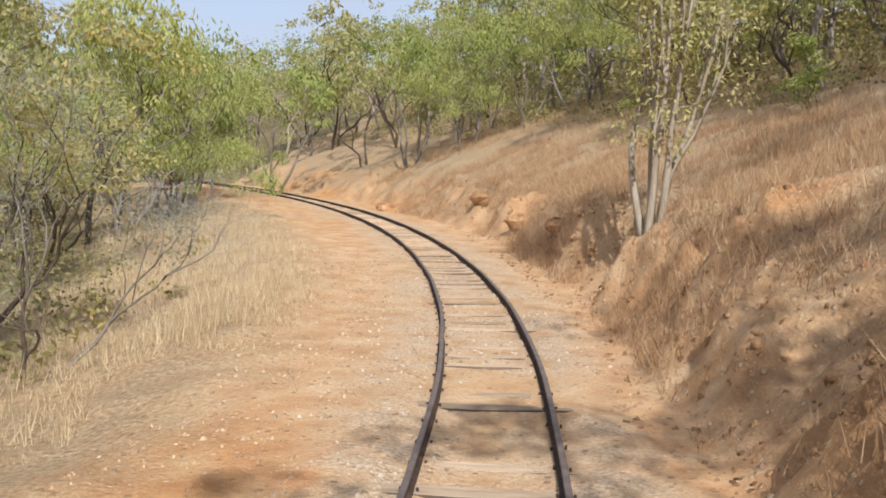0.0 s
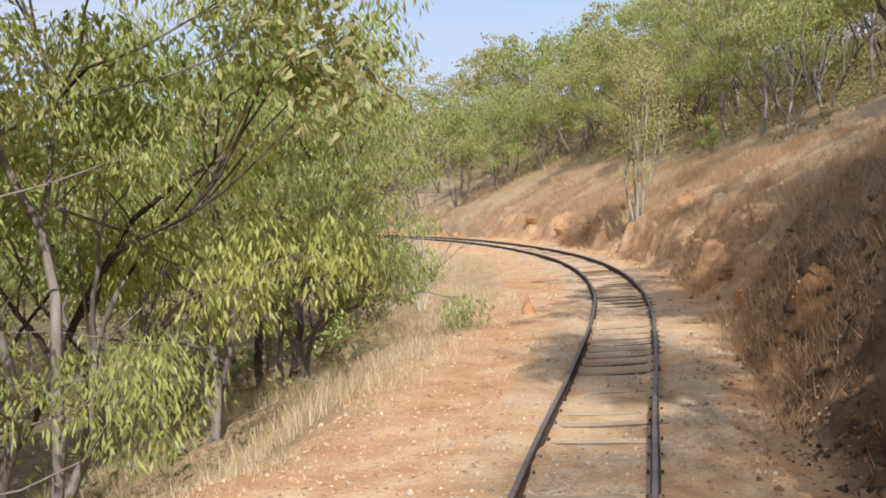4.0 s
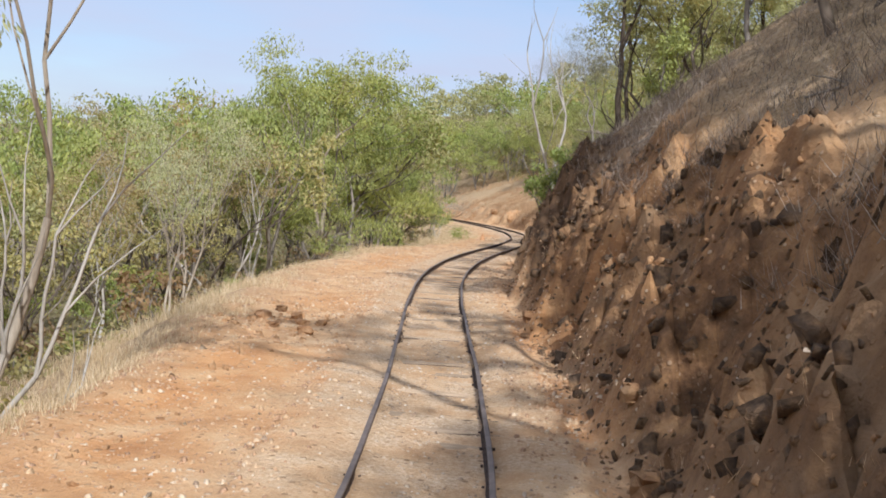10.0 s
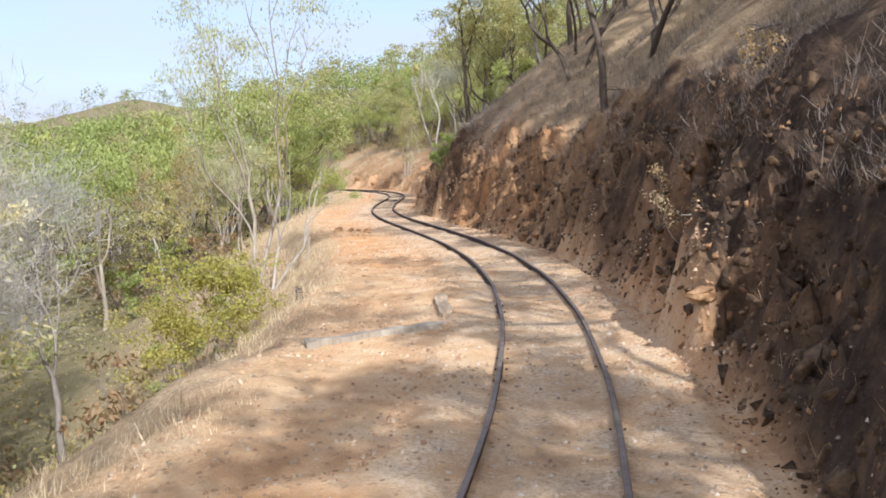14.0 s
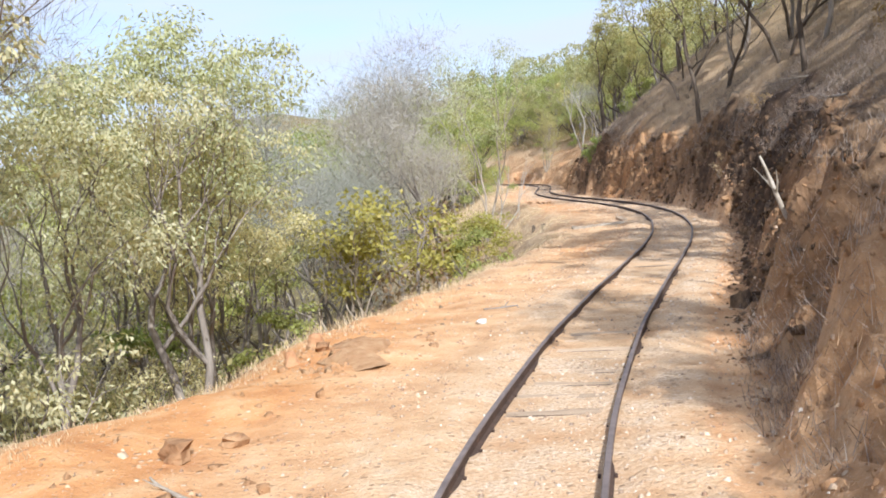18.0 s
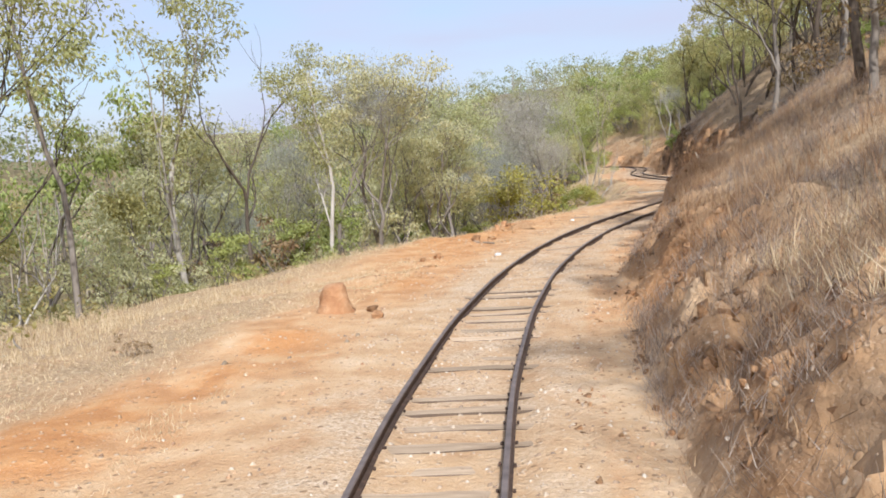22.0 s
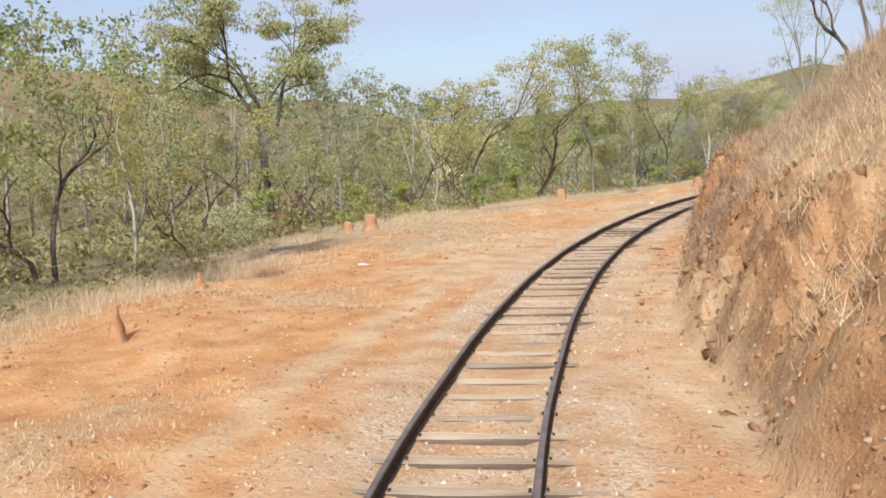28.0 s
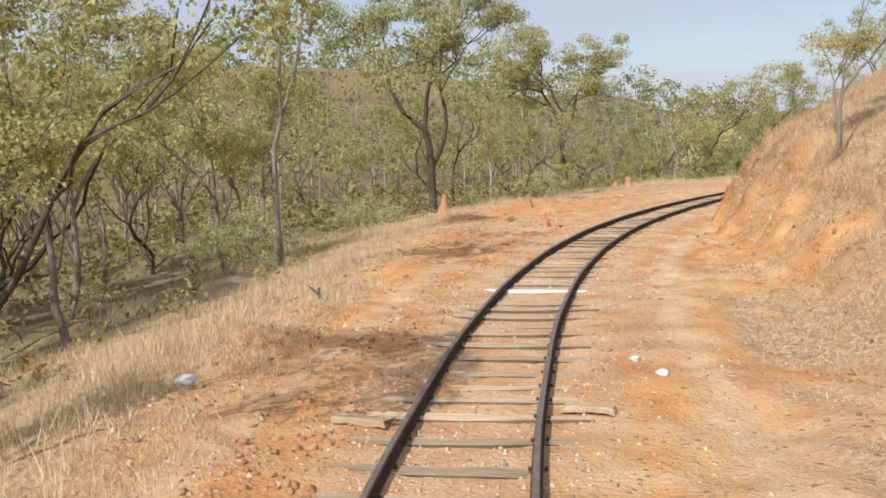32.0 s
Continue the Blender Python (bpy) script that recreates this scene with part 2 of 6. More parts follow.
def grass_material(name, a, b_, c):
    m, n, l, b = shader(name, 0.75, 0.2)
    geo = n.new("ShaderNodeNewGeometry")
    col = ramp(n, l, geo.outputs["Random Per Island"], [(0.0, a), (0.5, b_), (1.0, c)])
    l.new(col, b.inputs["Base Color"])
    tr = n.new("ShaderNodeBsdfTranslucent")
    l.new(col, tr.inputs["Color"])
    ms = n.new("ShaderNodeMixShader")
    ms.inputs[0].default_value = 0.3
    l.new(b.outputs[0], ms.inputs[1])
    l.new(tr.outputs[0], ms.inputs[2])
    l.new(ms.outputs[0], n["Material Output"].inputs["Surface"])
    return m


def grit_material(name, stops):
    m, n, l, b = shader(name, 0.92, 0.2)
    geo = n.new("ShaderNodeNewGeometry")
    col = ramp(n, l, geo.outputs["Random Per Island"], stops)
    col = mix(n, l, 0.35, col, ramp(n, l, noise_node(n, l, 60, 3), [(0.3, (0.2, 0.13, 0.08)), (0.7, (0.7, 0.58, 0.44))]))
    l.new(col, b.inputs["Base Color"])
    return m


SOIL = ground_material()
GRIT = grit_material("gravel_grit", [(0.0, (0.16, 0.10, 0.065)), (0.3, (0.38, 0.25, 0.15)), (0.65, (0.56, 0.42, 0.29)), (0.85, (0.62, 0.50, 0.37)), (1.0, (0.72, 0.64, 0.53))])
GRIT_RED = grit_material("chip_grit", [(0.0, (0.20, 0.09, 0.04)), (0.4, (0.44, 0.22, 0.095)), (0.75, (0.58, 0.37, 0.19)), (1.0, (0.68, 0.54, 0.38))])
LEAF_GREEN = leaf_material("leaf_green", (0.175, 0.20, 0.062), (0.38, 0.415, 0.14), (0.48, 0.45, 0.19), 0.38)
LEAF_OLIVE = leaf_material("leaf_olive", (0.22, 0.215, 0.105), (0.45, 0.43, 0.21), (0.54, 0.46, 0.26), 0.42)
LEAF_GUM = leaf_material("leaf_gum", (0.20, 0.215, 0.115), (0.40, 0.41, 0.22), (0.50, 0.46, 0.27), 0.4)
LEAF_DARK = leaf_material("leaf_dark", (0.085, 0.09, 0.042), (0.20, 0.20, 0.09), (0.32, 0.25, 0.13))
LEAF_GREY = leaf_material("leaf_grey", (0.32, 0.32, 0.20), (0.58, 0.56, 0.37), (0.74, 0.69, 0.50), 0.45)
TWIG = leaf_material("twig_grey", (0.24, 0.23, 0.215), (0.39, 0.375, 0.355), (0.50, 0.48, 0.45), 0.2)
LEAF_YELLOW = leaf_material("leaf_yellow", (0.24, 0.215, 0.055), (0.48, 0.43, 0.12), (0.58, 0.47, 0.17), 0.45)
LEAF_RUST = leaf_material("leaf_rust", (0.22, 0.16, 0.085), (0.43, 0.34, 0.18), (0.52, 0.38, 0.20), 0.4)
LEAF_DRY = leaf_material("leaf_dry", (0.16, 0.10, 0.055), (0.30, 0.21, 0.12), (0.40, 0.30, 0.18))
BARK_PALE = bark_material("bark_pale", (0.20, 0.155, 0.11), (0.42, 0.36, 0.28), (0.58, 0.53, 0.45))
BARK_DARK = bark_material("bark_dark", (0.045, 0.035, 0.027), (0.13, 0.10, 0.075), (0.24, 0.19, 0.145))
BARK_GREY = bark_material("bark_grey", (0.13, 0.105, 0.085), (0.27, 0.235, 0.195), (0.40, 0.36, 0.31))
BARK_WHITE = bark_material("bark_white", (0.27, 0.235, 0.19), (0.50, 0.46, 0.40), (0.64, 0.61, 0.56))
STEEL = plain_material("rail_steel", [(0.3, (0.05, 0.034, 0.027)), (0.6, (0.095, 0.062, 0.046)), (0.8, (0.19, 0.10, 0.058))], 9, 0.85, 0.2, 0.0)
WORN = plain_material("rail_head_worn", [(0.3, (0.13, 0.10, 0.085)), (0.7, (0.24, 0.19, 0.165))], 5, 0.6, 0.35, 0.3, strength=0.1)
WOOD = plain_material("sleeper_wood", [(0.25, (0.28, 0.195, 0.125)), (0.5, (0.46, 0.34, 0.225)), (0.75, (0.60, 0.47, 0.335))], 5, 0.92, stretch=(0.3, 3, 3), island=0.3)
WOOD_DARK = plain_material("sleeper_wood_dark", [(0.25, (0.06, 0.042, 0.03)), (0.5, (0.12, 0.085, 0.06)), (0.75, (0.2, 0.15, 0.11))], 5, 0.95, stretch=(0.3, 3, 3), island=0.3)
WOOD_WHITE = plain_material("sleeper_white_paint", [(0.25, (0.55, 0.52, 0.48)), (0.45, (0.78, 0.77, 0.75)), (0.75, (0.82, 0.82, 0.80))], 6, 0.7)
STONE = plain_material("loose_stone", [(0.25, (0.26, 0.17, 0.10)), (0.5, (0.42, 0.31, 0.20)), (0.75, (0.56, 0.46, 0.35))], 4, 0.9, island=0.5)
ROCK = plain_material("cut_rock", [(0.25, (0.12, 0.07, 0.04)), (0.45, (0.30, 0.165, 0.08)), (0.65, (0.44, 0.27, 0.14)), (0.85, (0.54, 0.40, 0.25))], 3, 0.92, island=0.3, strength=0.9, dist=0.05)
# darker copy of the cut rock, with the cutting's shade in its colour
ROCK_SHADE = plain_material("shade_toned_rock", [(0.25, (0.06, 0.042, 0.03)), (0.45, (0.12, 0.078, 0.048)), (0.6, (0.22, 0.135, 0.072)), (0.8, (0.42, 0.26, 0.135))], 7, 0.92, island=0.4, strength=0.9, dist=0.05)
ROCK_PALE = plain_material("shale_rock", [(0.25, (0.22, 0.12, 0.06)), (0.42, (0.44, 0.27, 0.13)), (0.65, (0.58, 0.39, 0.21)), (0.85, (0.64, 0.50, 0.33))], 4, 0.92, island=0.25, stretch=(3, 3, 0.4), strength=0.9, dist=0.05)
LEAF_PALE = leaf_material("leaf_pale_dry", (0.26, 0.18, 0.10), (0.44, 0.33, 0.20), (0.54, 0.43, 0.28))
WHITE_STONE = plain_material("white_stone", [(0.3, (0.62, 0.60, 0.56)), (0.7, (0.80, 0.79, 0.76))], 5, 0.85)
MOUND = plain_material("mound_clay", [(0.25, (0.33, 0.16, 0.075)), (0.5, (0.46, 0.25, 0.125)), (0.8, (0.56, 0.36, 0.205))], 5, 0.95, strength=0.9, dist=0.04)
EARTH = plain_material("loose_earth", [(0.25, (0.40, 0.21, 0.095)), (0.5, (0.53, 0.31, 0.155)), (0.8, (0.62, 0.42, 0.24))], 7, 0.95, strength=1.0, dist=0.06)
STRAW = grass_material("dry_grass", (0.42, 0.30, 0.165), (0.66, 0.51, 0.31), (0.80, 0.68, 0.47))
STRAW_RED = grass_material("dry_grass_red", (0.28, 0.155, 0.085), (0.48, 0.31, 0.17), (0.66, 0.48, 0.29))
# grey straw, darkened to carry the shade on the cutting
STRAW_SHADE = grass_material("dry_grass_shade_toned", (0.06, 0.05, 0.043), (0.20, 0.165, 0.135), (0.42, 0.35, 0.28))
BRUSH = grass_material("grey_brush", (0.15, 0.105, 0.075), (0.32, 0.245, 0.185), (0.50, 0.42, 0.345))
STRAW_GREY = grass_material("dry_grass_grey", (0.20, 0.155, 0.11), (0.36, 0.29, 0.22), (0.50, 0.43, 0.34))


# ---- helpers of the place ----
def part(name, data, material, parent=None, label=""):
    """Links a bmesh or a mesh as one object, under a thing where one is given."""
    if isinstance(data, bmesh.types.BMesh):
        me = bpy.data.meshes.new(name)
        data.to_mesh(me)
        data.free()
    else:
        me = data
    if not me.materials:
        me.materials.append(material)
    ob = new(name, me)
    ob.parent = parent
    if label:
        ob["label"] = label
    return ob


def sheet(name, verts, faces, material, smooth=True):
    me = bpy.data.meshes.new(name)
    me.from_pydata([tuple(v) for v in verts], [], [tuple(f) for f in faces])
    me.materials.append(material)
    if smooth:
        me.polygons.foreach_set("use_smooth", [True] * len(me.polygons))
    me.update()
    return me


def fast_mesh(name, verts, loops, size, material, smooth=False):
    """A mesh of equal faces (size corners each) from flat arrays."""
    me = bpy.data.meshes.new(name)
    nf = len(loops) // size
    me.vertices.add(len(verts))
    me.vertices.foreach_set("co", np.asarray(verts, dtype=np.float32).ravel())
    me.loops.add(nf * size)
    me.loops.foreach_set("vertex_index", np.asarray(loops, dtype=np.int32))
    me.polygons.add(nf)
    me.polygons.foreach_set("loop_start", np.arange(0, nf * size, size, dtype=np.int32))
    if smooth:
        me.polygons.foreach_set("use_smooth", np.ones(nf, dtype=bool))
    me.materials.append(material)
    me.update(calc_edges=True)
    me.validate()
    return me


def lattice(ix, iy, seed):
    h = (ix.astype(np.int64) * 374761393 + iy.astype(np.int64) * 668265263 + seed * 974634541) & 0xFFFFFFFF
    h = ((h ^ (h >> 13)) * 1274126177) & 0xFFFFFFFF
    return ((h ^ (h >> 16)) & 0xFFFF) / 65535.0


def vnoise(x, y, seed=0):
    """Smooth value noise from -1 to 1 on arrays."""
    fx, fy = np.floor(x), np.floor(y)
    tx, ty = x - fx, y - fy
    tx, ty = tx * tx * (3 - 2 * tx), ty * ty * (3 - 2 * ty)
    a, b = lattice(fx, fy, seed), lattice(fx + 1, fy, seed)
    c, d = lattice(fx, fy + 1, seed), lattice(fx + 1, fy + 1, seed)
    return 2 * ((a * (1 - tx) + b * tx) * (1 - ty) + (c * (1 - tx) + d * tx) * ty) - 1


def fbm(x, y, seed=0, octaves=4):
    out, amp = 0, 1.0
    for k in range(octaves):
        out = out + amp * vnoise(x * 2 ** k, y * 2 ** k, seed + 17 * k)
        amp *= 0.5
    return out


# ---- the line of the track, as distances q along it (growing the way the camera looks) and offsets s to its left ----
QS = np.arange(-280, 160.01, 0.5)


def lay_line():
    kap = np.interp(QS, np.arange(-280, 161, 10.0), np.array(BENDS) * 0.01)
    psi = np.concatenate([[0], np.cumsum((kap[1:] + kap[:-1]) / 4)])
    psi = psi - psi[560] + math.pi / 2
    c, s = np.cos(psi), np.sin(psi)
    x = np.concatenate([[0], np.cumsum((c[1:] + c[:-1]) / 4)])
    y = np.concatenate([[0], np.cumsum((s[1:] + s[:-1]) / 4)])
    return x - x[560], y - y[560], psi


LX, LY, LP = lay_line()


def line_at(q, s=0.0):
    """World x, y and heading at q, s metres to the left."""
    x, y, p = np.interp(q, QS, LX), np.interp(q, QS, LY), np.interp(q, QS, LP)
    return x - np.sin(p) * s, y + np.cos(p) * s, p


def nearest(x, y):
    """q and s of world points."""
    x, y = np.atleast_1d(x).astype(float), np.atleast_1d(y).astype(float)
    q, s = np.empty_like(x), np.empty_like(x)
    for i in range(0, len(x), 4000):
        xx, yy = x[i:i + 4000], y[i:i + 4000]
        k = ((xx[:, None] - LX[::2]) ** 2 + (yy[:, None] - LY[::2]) ** 2).argmin(1) * 2
        dx, dy = xx - LX[k], yy - LY[k]
        q[i:i + 4000] = QS[k] + dx * np.cos(LP[k]) + dy * np.sin(LP[k])
        s[i:i + 4000] = -dx * np.sin(LP[k]) + dy * np.cos(LP[k])
    return q, s


# the cutting's foot, face slope, face height and hill slope to the right of the track
BANK = ((-240, 3.0, 0.3, 0.5, 0.22), (-175, 3.2, 0.25, 0.4, 0.22), (-164, 4.2, 0.35, 0.6, 0.22), (-158, 4.2, 0.7, 1.1, 0.25),
        (-151, 3.1, 1.0, 1.9, 0.4), (-145, 2.2, 1.4, 2.0, 0.62), (-136, 2.0, 1.5, 1.6, 0.85), (-126, 1.95, 1.5, 1.5, 0.9), (-117, 1.8, 1.0, 1.4, 0.7),
        (-102, 1.9, 0.8, 1.2, 0.6), (-94, 1.8, 0.9, 1.5, 0.65), (-85, 1.7, 1.1, 2.0, 0.75), (-75, 1.8, 1.7, 3.0, 0.85), (-66, 1.6, 1.9, 3.0, 0.85), (-52, 1.7, 2.0, 3.2, 0.9),
        (-44, 1.65, 1.7, 3.2, 0.9), (-38, 1.75, 2.3, 3.8, 0.85), (-30, 1.95, 2.4, 3.8, 0.85), (-22, 2.0, 1.7, 3.2, 0.75), (-4, 1.7, 0.9, 2.2, 0.6), (14, 2.0, 1.0, 1.3, 0.5),
        (32, 2.6, 0.9, 1.4, 0.5), (45, 2.2, 0.8, 1.5, 0.48), (65, 2.5, 0.6, 1.5, 0.52), (130, 2.5, 0.5, 1.5, 0.6))
# the shoulder's edge to the left, the fall beyond it, and the valley's depth
FALL = ((-240, 3.0, 0.4, 7), (-175, 2.7, 0.4, 7), (-168, 2.8, 0.38, 6), (-163, 3.2, 0.35, 6), (-155, 4.2, 0.28, 6), (-148, 5.5, 0.22, 6), (-140, 6.8, 0.15, 7), (-120, 6.6, 0.13, 8),
        (-108, 6.6, 0.13, 8), (-99, 6.0, 0.16, 8), (-92, 4.8, 0.28, 8), (-84, 3.9, 0.5, 9), (-78, 3.4, 0.65, 9), (-70, 3.3, 0.75, 9), (-60, 3.7, 1.1, 9), (-50, 3.9, 1.2, 9), (-40, 3.6, 0.7, 8),
        (-28, 4.0, 0.65, 7), (-18, 3.6, 0.55, 6), (-12, 3.1, 0.5, 6), (-8, 2.8, 0.45, 5), (5, 2.8, 0.4, 5), (20, 3.2, 0.3, 4), (40, 4.0, 0.25, 3), (60, 6, 0.2, 3), (160, 8, 0.2, 3))


def key(table, column, q):
    t = np.array(table, dtype=float)
    return np.interp(q, t[:, 0], t[:, column])


def smooth_max(a, b, k):
    return 0.5 * (a + b + np.sqrt((a - b) ** 2 + k * k))


def land(q, s, detail=1.0):
    """Height of the ground, from the rail's foot."""
    q, s = np.asarray(q, dtype=float), np.asarray(s, dtype=float)
    r = -s
    toe = key(BANK, 1, q) + 0.25 * fbm(q * 0.35, q * 0 + 3.3, 5, 3)
    s1, h1, s2 = key(BANK, 2, q), key(BANK, 3, q) * (1 + 0.22 * fbm(q * 0.22, q * 0 + 9.1, 8, 3)), key(BANK, 4, q)
    run = h1 / s1
    d = np.maximum(r - toe, 0)
    hill = s2 * 38 * (1 - np.exp(-np.maximum(d - run, 0) / 38))
    bank = np.minimum(d, run) * s1 + hill
    edge = key(FALL, 1, q) + 0.45 * fbm(q * 0.3, q * 0 + 1.7, 2, 3)
    f, depth = key(FALL, 2, q), key(FALL, 3, q)
    e = np.maximum(s - edge, 0)
    soft = e * e / (e + 0.6)
    drop = -depth * (1 - np.exp(-soft * f / depth))
    far = np.maximum(s - 55, 0)
    rise = 24 * (1 - np.exp(-far / 90)) + 0.02 * far
    rough = np.clip((np.abs(s) - 1.6) / 1.2, 0, 1)
    on_bank = np.clip(d / 0.5, 0, 1) * np.clip(1.6 - d / np.maximum(run, 0.4), 0, 1) * np.clip((s1 - 0.45) / 0.6, 0, 1)
    z = bank + drop + rise - 0.10
    z = z + detail * rough * (0.075 * fbm(q * 0.9, s * 0.9, 21, 5) + 0.16 * fbm(q * 0.16, s * 0.16, 4, 3) * np.clip((np.abs(s) - 2.2) / 3, 0, 1))
    z = z + detail * on_bank * (0.5 * fbm(q * 0.7, s * 0.7 + z * 0.5, 31, 5) - 0.7 * np.abs(vnoise(q * 0.4, s * 0.12, 33)) + 0.3 + 0.24 * vnoise(q * 2.2, z * 2.6, 78) + 0.13 * vnoise(q * 4.5, z * 5.0, 77) - 0.55 * np.abs(vnoise(q * 1.1 + 0.5 * s, s * 0.5, 79)) + 0.2)
    ledge = np.floor(3.2 * vnoise(q * 0.8 + 0.25 * s, s * 1.9, 83)) / 3.2 + 0.5 * np.floor(2.6 * vnoise(q * 2.3, s * 4.1 + 0.3 * q, 87)) / 2.6
    z = z + detail * on_bank * np.interp(q, [-150, -138, -30, -8, 6], [0.0, 0.6, 1.0, 0.5, 0.0]) * s1 * (0.24 * ledge + 0.09 + 0.11 * np.floor(2.4 * vnoise(q * 4.3 + s, s * 7.5, 89)) / 2.4)
    z = z + detail * np.clip((-140 - q) / 10, 0, 1) * np.clip((np.abs(s) - 1.2) / 0.6, 0, 1) * np.clip((6 - np.abs(s)) / 2, 0, 1) * 0.06 * fbm(q * 1.6, s * 1.6, 29, 4)
    z = z + 12 * np.exp(-((q + 97) / 40) ** 2 - ((s - 106) / 36) ** 2)
    z = z + np.clip((np.abs(s) - 25) / 40, 0, 1) * 5 * fbm(q * 0.018, s * 0.018, 40, 3)
    return z


def ground_at(q, s):
    x, y, p = line_at(q, s)
    return float(x), float(y), float(land(np.array([q]), np.array([s]))[0])


def bare_patch(q, s):
    """How far bare orange earth shows on the wide bench."""
    return 1.5 * np.exp(-((q + 109.5) / 6.5) ** 2 - ((s - 3.7 + 0.12 * (q + 109.5)) / 0.95) ** 2) * np.clip(0.8 + 0.6 * fbm(q * 0.5, s * 0.8, 46, 3), 0.2, 1.4)


def bed(q, s):
    """How the gravel bed lies below and beside the sleepers."""
    lift = np.interp(q, [-165, -110, -95, -76, -48, -38, 0], [-0.055, -0.05, -0.032, -0.014, -0.012, -0.034, -0.04]) + np.clip((np.abs(s) - 0.66) / 0.2, 0, 1) * np.interp(q, [-165, -145], [0.03, 0.055])
    by_rail = 0.03 * np.clip(1 - (np.abs(np.abs(s) - 0.565) / 0.16) ** 2, 0, 1) * np.clip(0.6 + fbm(q * 0.6, np.sign(s) * 3.0, 62, 3), 0, 1)
    return np.where(np.abs(s) < 1.5, 0.014 * fbm(q * 1.3, s * 1.3, 61, 3) + lift + by_rail, 0)


def near_ground():
    q = np.concatenate([np.arange(-196, -90, 0.24), np.arange(-90, 16, 0.16), np.arange(16, 92, 0.4)])
    s = np.concatenate([np.arange(-26, -8, 0.75), np.arange(-8, -4.5, 0.3), np.arange(-4.5, -1.5, 0.08), np.arange(-1.5, 1.5, 0.1),
                        np.arange(1.5, 5, 0.22), np.arange(5, 14, 0.5), np.arange(14, 26.1, 0.9)])
    Q, S = [a.ravel() for a in np.meshgrid(q, s, indexing="ij")]
    x, y, p = line_at(Q, S)
    z = land(Q, S)
    # the outer rim dips below the far land
    rim = np.clip((np.abs(S) - 22) / 4, 0, 1)
    z = z - 1.2 * rim * rim
    # gravel heaped between the rails and about the sleeper ends
    z = z + bed(Q, S)
    n, m = len(q), len(s)
    i = (np.arange(n - 1)[:, None] * m + np.arange(m - 1)[None, :]).ravel()
    loops = np.stack([i, i + m, i + m + 1, i + 1], 1).ravel()
    me = fast_mesh("ground", np.stack([x, y, z], 1), loops, 4, SOIL, True)
    # what covers the soil: dry litter, redness, broken rock
    r = -S
    toe, s1, h1 = key(BANK, 1, Q), key(BANK, 2, Q), key(BANK, 3, Q)
    d = r - toe
    face = np.clip(d / 0.3, 0, 1) * np.clip((h1 / s1 * 1.25 - d) / 0.6, 0, 1)
    # broken rock shows its facets
    flat = (face * np.interp(Q, [-146, -140, -12, -4], [0, 1, 1, 0]))[i] > 0.35
    me.polygons.foreach_set("use_smooth", ~flat)
    edge = key(FALL, 1, Q)
    litter = np.clip((S - edge + 0.9) / 1.6, 0, 1) + np.clip((d - h1 / s1 * 0.9) / 1.2, 0, 1)
    wide = np.clip((S - 3.0) / 1.5, 0, 1) * np.clip((-96 - Q) / 6, 0, 1) * np.clip(0.4 + 1.7 * fbm(Q * 0.25, S * 0.3, 12, 4), 0, 1)
    litter = np.clip(litter + wide + np.clip(fbm(Q * 0.3, S * 0.6, 14, 3) - 0.75, 0, 0.5), 0, 1)
    red = np.interp(Q, [-196, -150, -138, -110, -90, -40, 0, 90], [1.0, 0.95, 0.5, 0.22, 0.4, 0.45, 0.5, 0.35])
    red = red + np.interp(Q, [-125, -100], [0.9, 0.45]) * np.clip(fbm(Q * 0.22, S * 0.45, 71, 4) - 0.05, -0.5, 1) * (np.abs(S) > 1.3)
    ochre = bare_patch(Q, S) + np.exp(-((Q + 136) / 9) ** 2 - ((S - 6.5) / 1.6) ** 2) + np.exp(-((Q + 88) / 9) ** 2 - ((S - 3.6) / 1.4) ** 2)
    red = red + 0.8 * ochre
    patch = np.exp(-((Q + 130.5) / 1.6) ** 2 - ((S - 5.0) / 1.5) ** 2) + np.exp(-((Q + 120) / 2) ** 2 - ((S - 4.6) / 1.3) ** 2) + np.exp(-((Q + 136) / 2.5) ** 2 - ((S - 5.6) / 0.8) ** 2) + np.exp(-((Q + 161.5) / 2.5) ** 2 - ((S - 2.4) / 0.7) ** 2)
    red = red + 1.2 * patch * np.clip(0.7 + fbm(Q * 0.9, S * 0.9, 44, 3), 0, 1.4)
    litter = litter + 0.85 * np.clip((d - 0.35) / 0.9, 0, 1) * np.clip(0.75 + 0.9 * fbm(Q * 0.5, S * 0.6, 19, 4), 0, 1) * (np.clip((-141 - Q) / 6, 0, 1) + np.clip((Q + 16) / 8, 0, 1))
    litter = litter + 0.95 * np.clip((-2.55 - S) / 0.4, 0, 1) * np.clip((-157 - Q) / 4, 0, 1) * np.clip(0.7 + 0.9 * fbm(Q * 0.6, S * 0.6, 18, 4), 0, 1)
    litter = litter - patch
    litter = np.clip(litter - 1.2 * ochre, 0, 1)
    red = np.clip(red + 0.5 * face * np.clip((-130 - Q) / 12, 0, 1) - np.where(np.abs(S) < 1.3, 0.35, 0), 0, 1)
    cut = np.interp(Q, [-160, -152, -146, -118, -100, -84, -76, -30, -5, 8, 30, 60], [0.05, 0.1, 0.75, 0.8, 0.6, 0.5, 0.9, 1.0, 0.6, 0.35, 0.3, 0.1])
    trod = (np.exp(-((S + 2.15 + 0.15 * np.sin(Q * 0.25)) / 0.27) ** 2) + np.exp(-((S - 2.2 - 0.2 * np.sin(Q * 0.2)) / 0.22) ** 2)) * np.clip((-124 - Q) / 8, 0, 1)
    red = np.clip(red - 0.85 * trod, 0, 1)
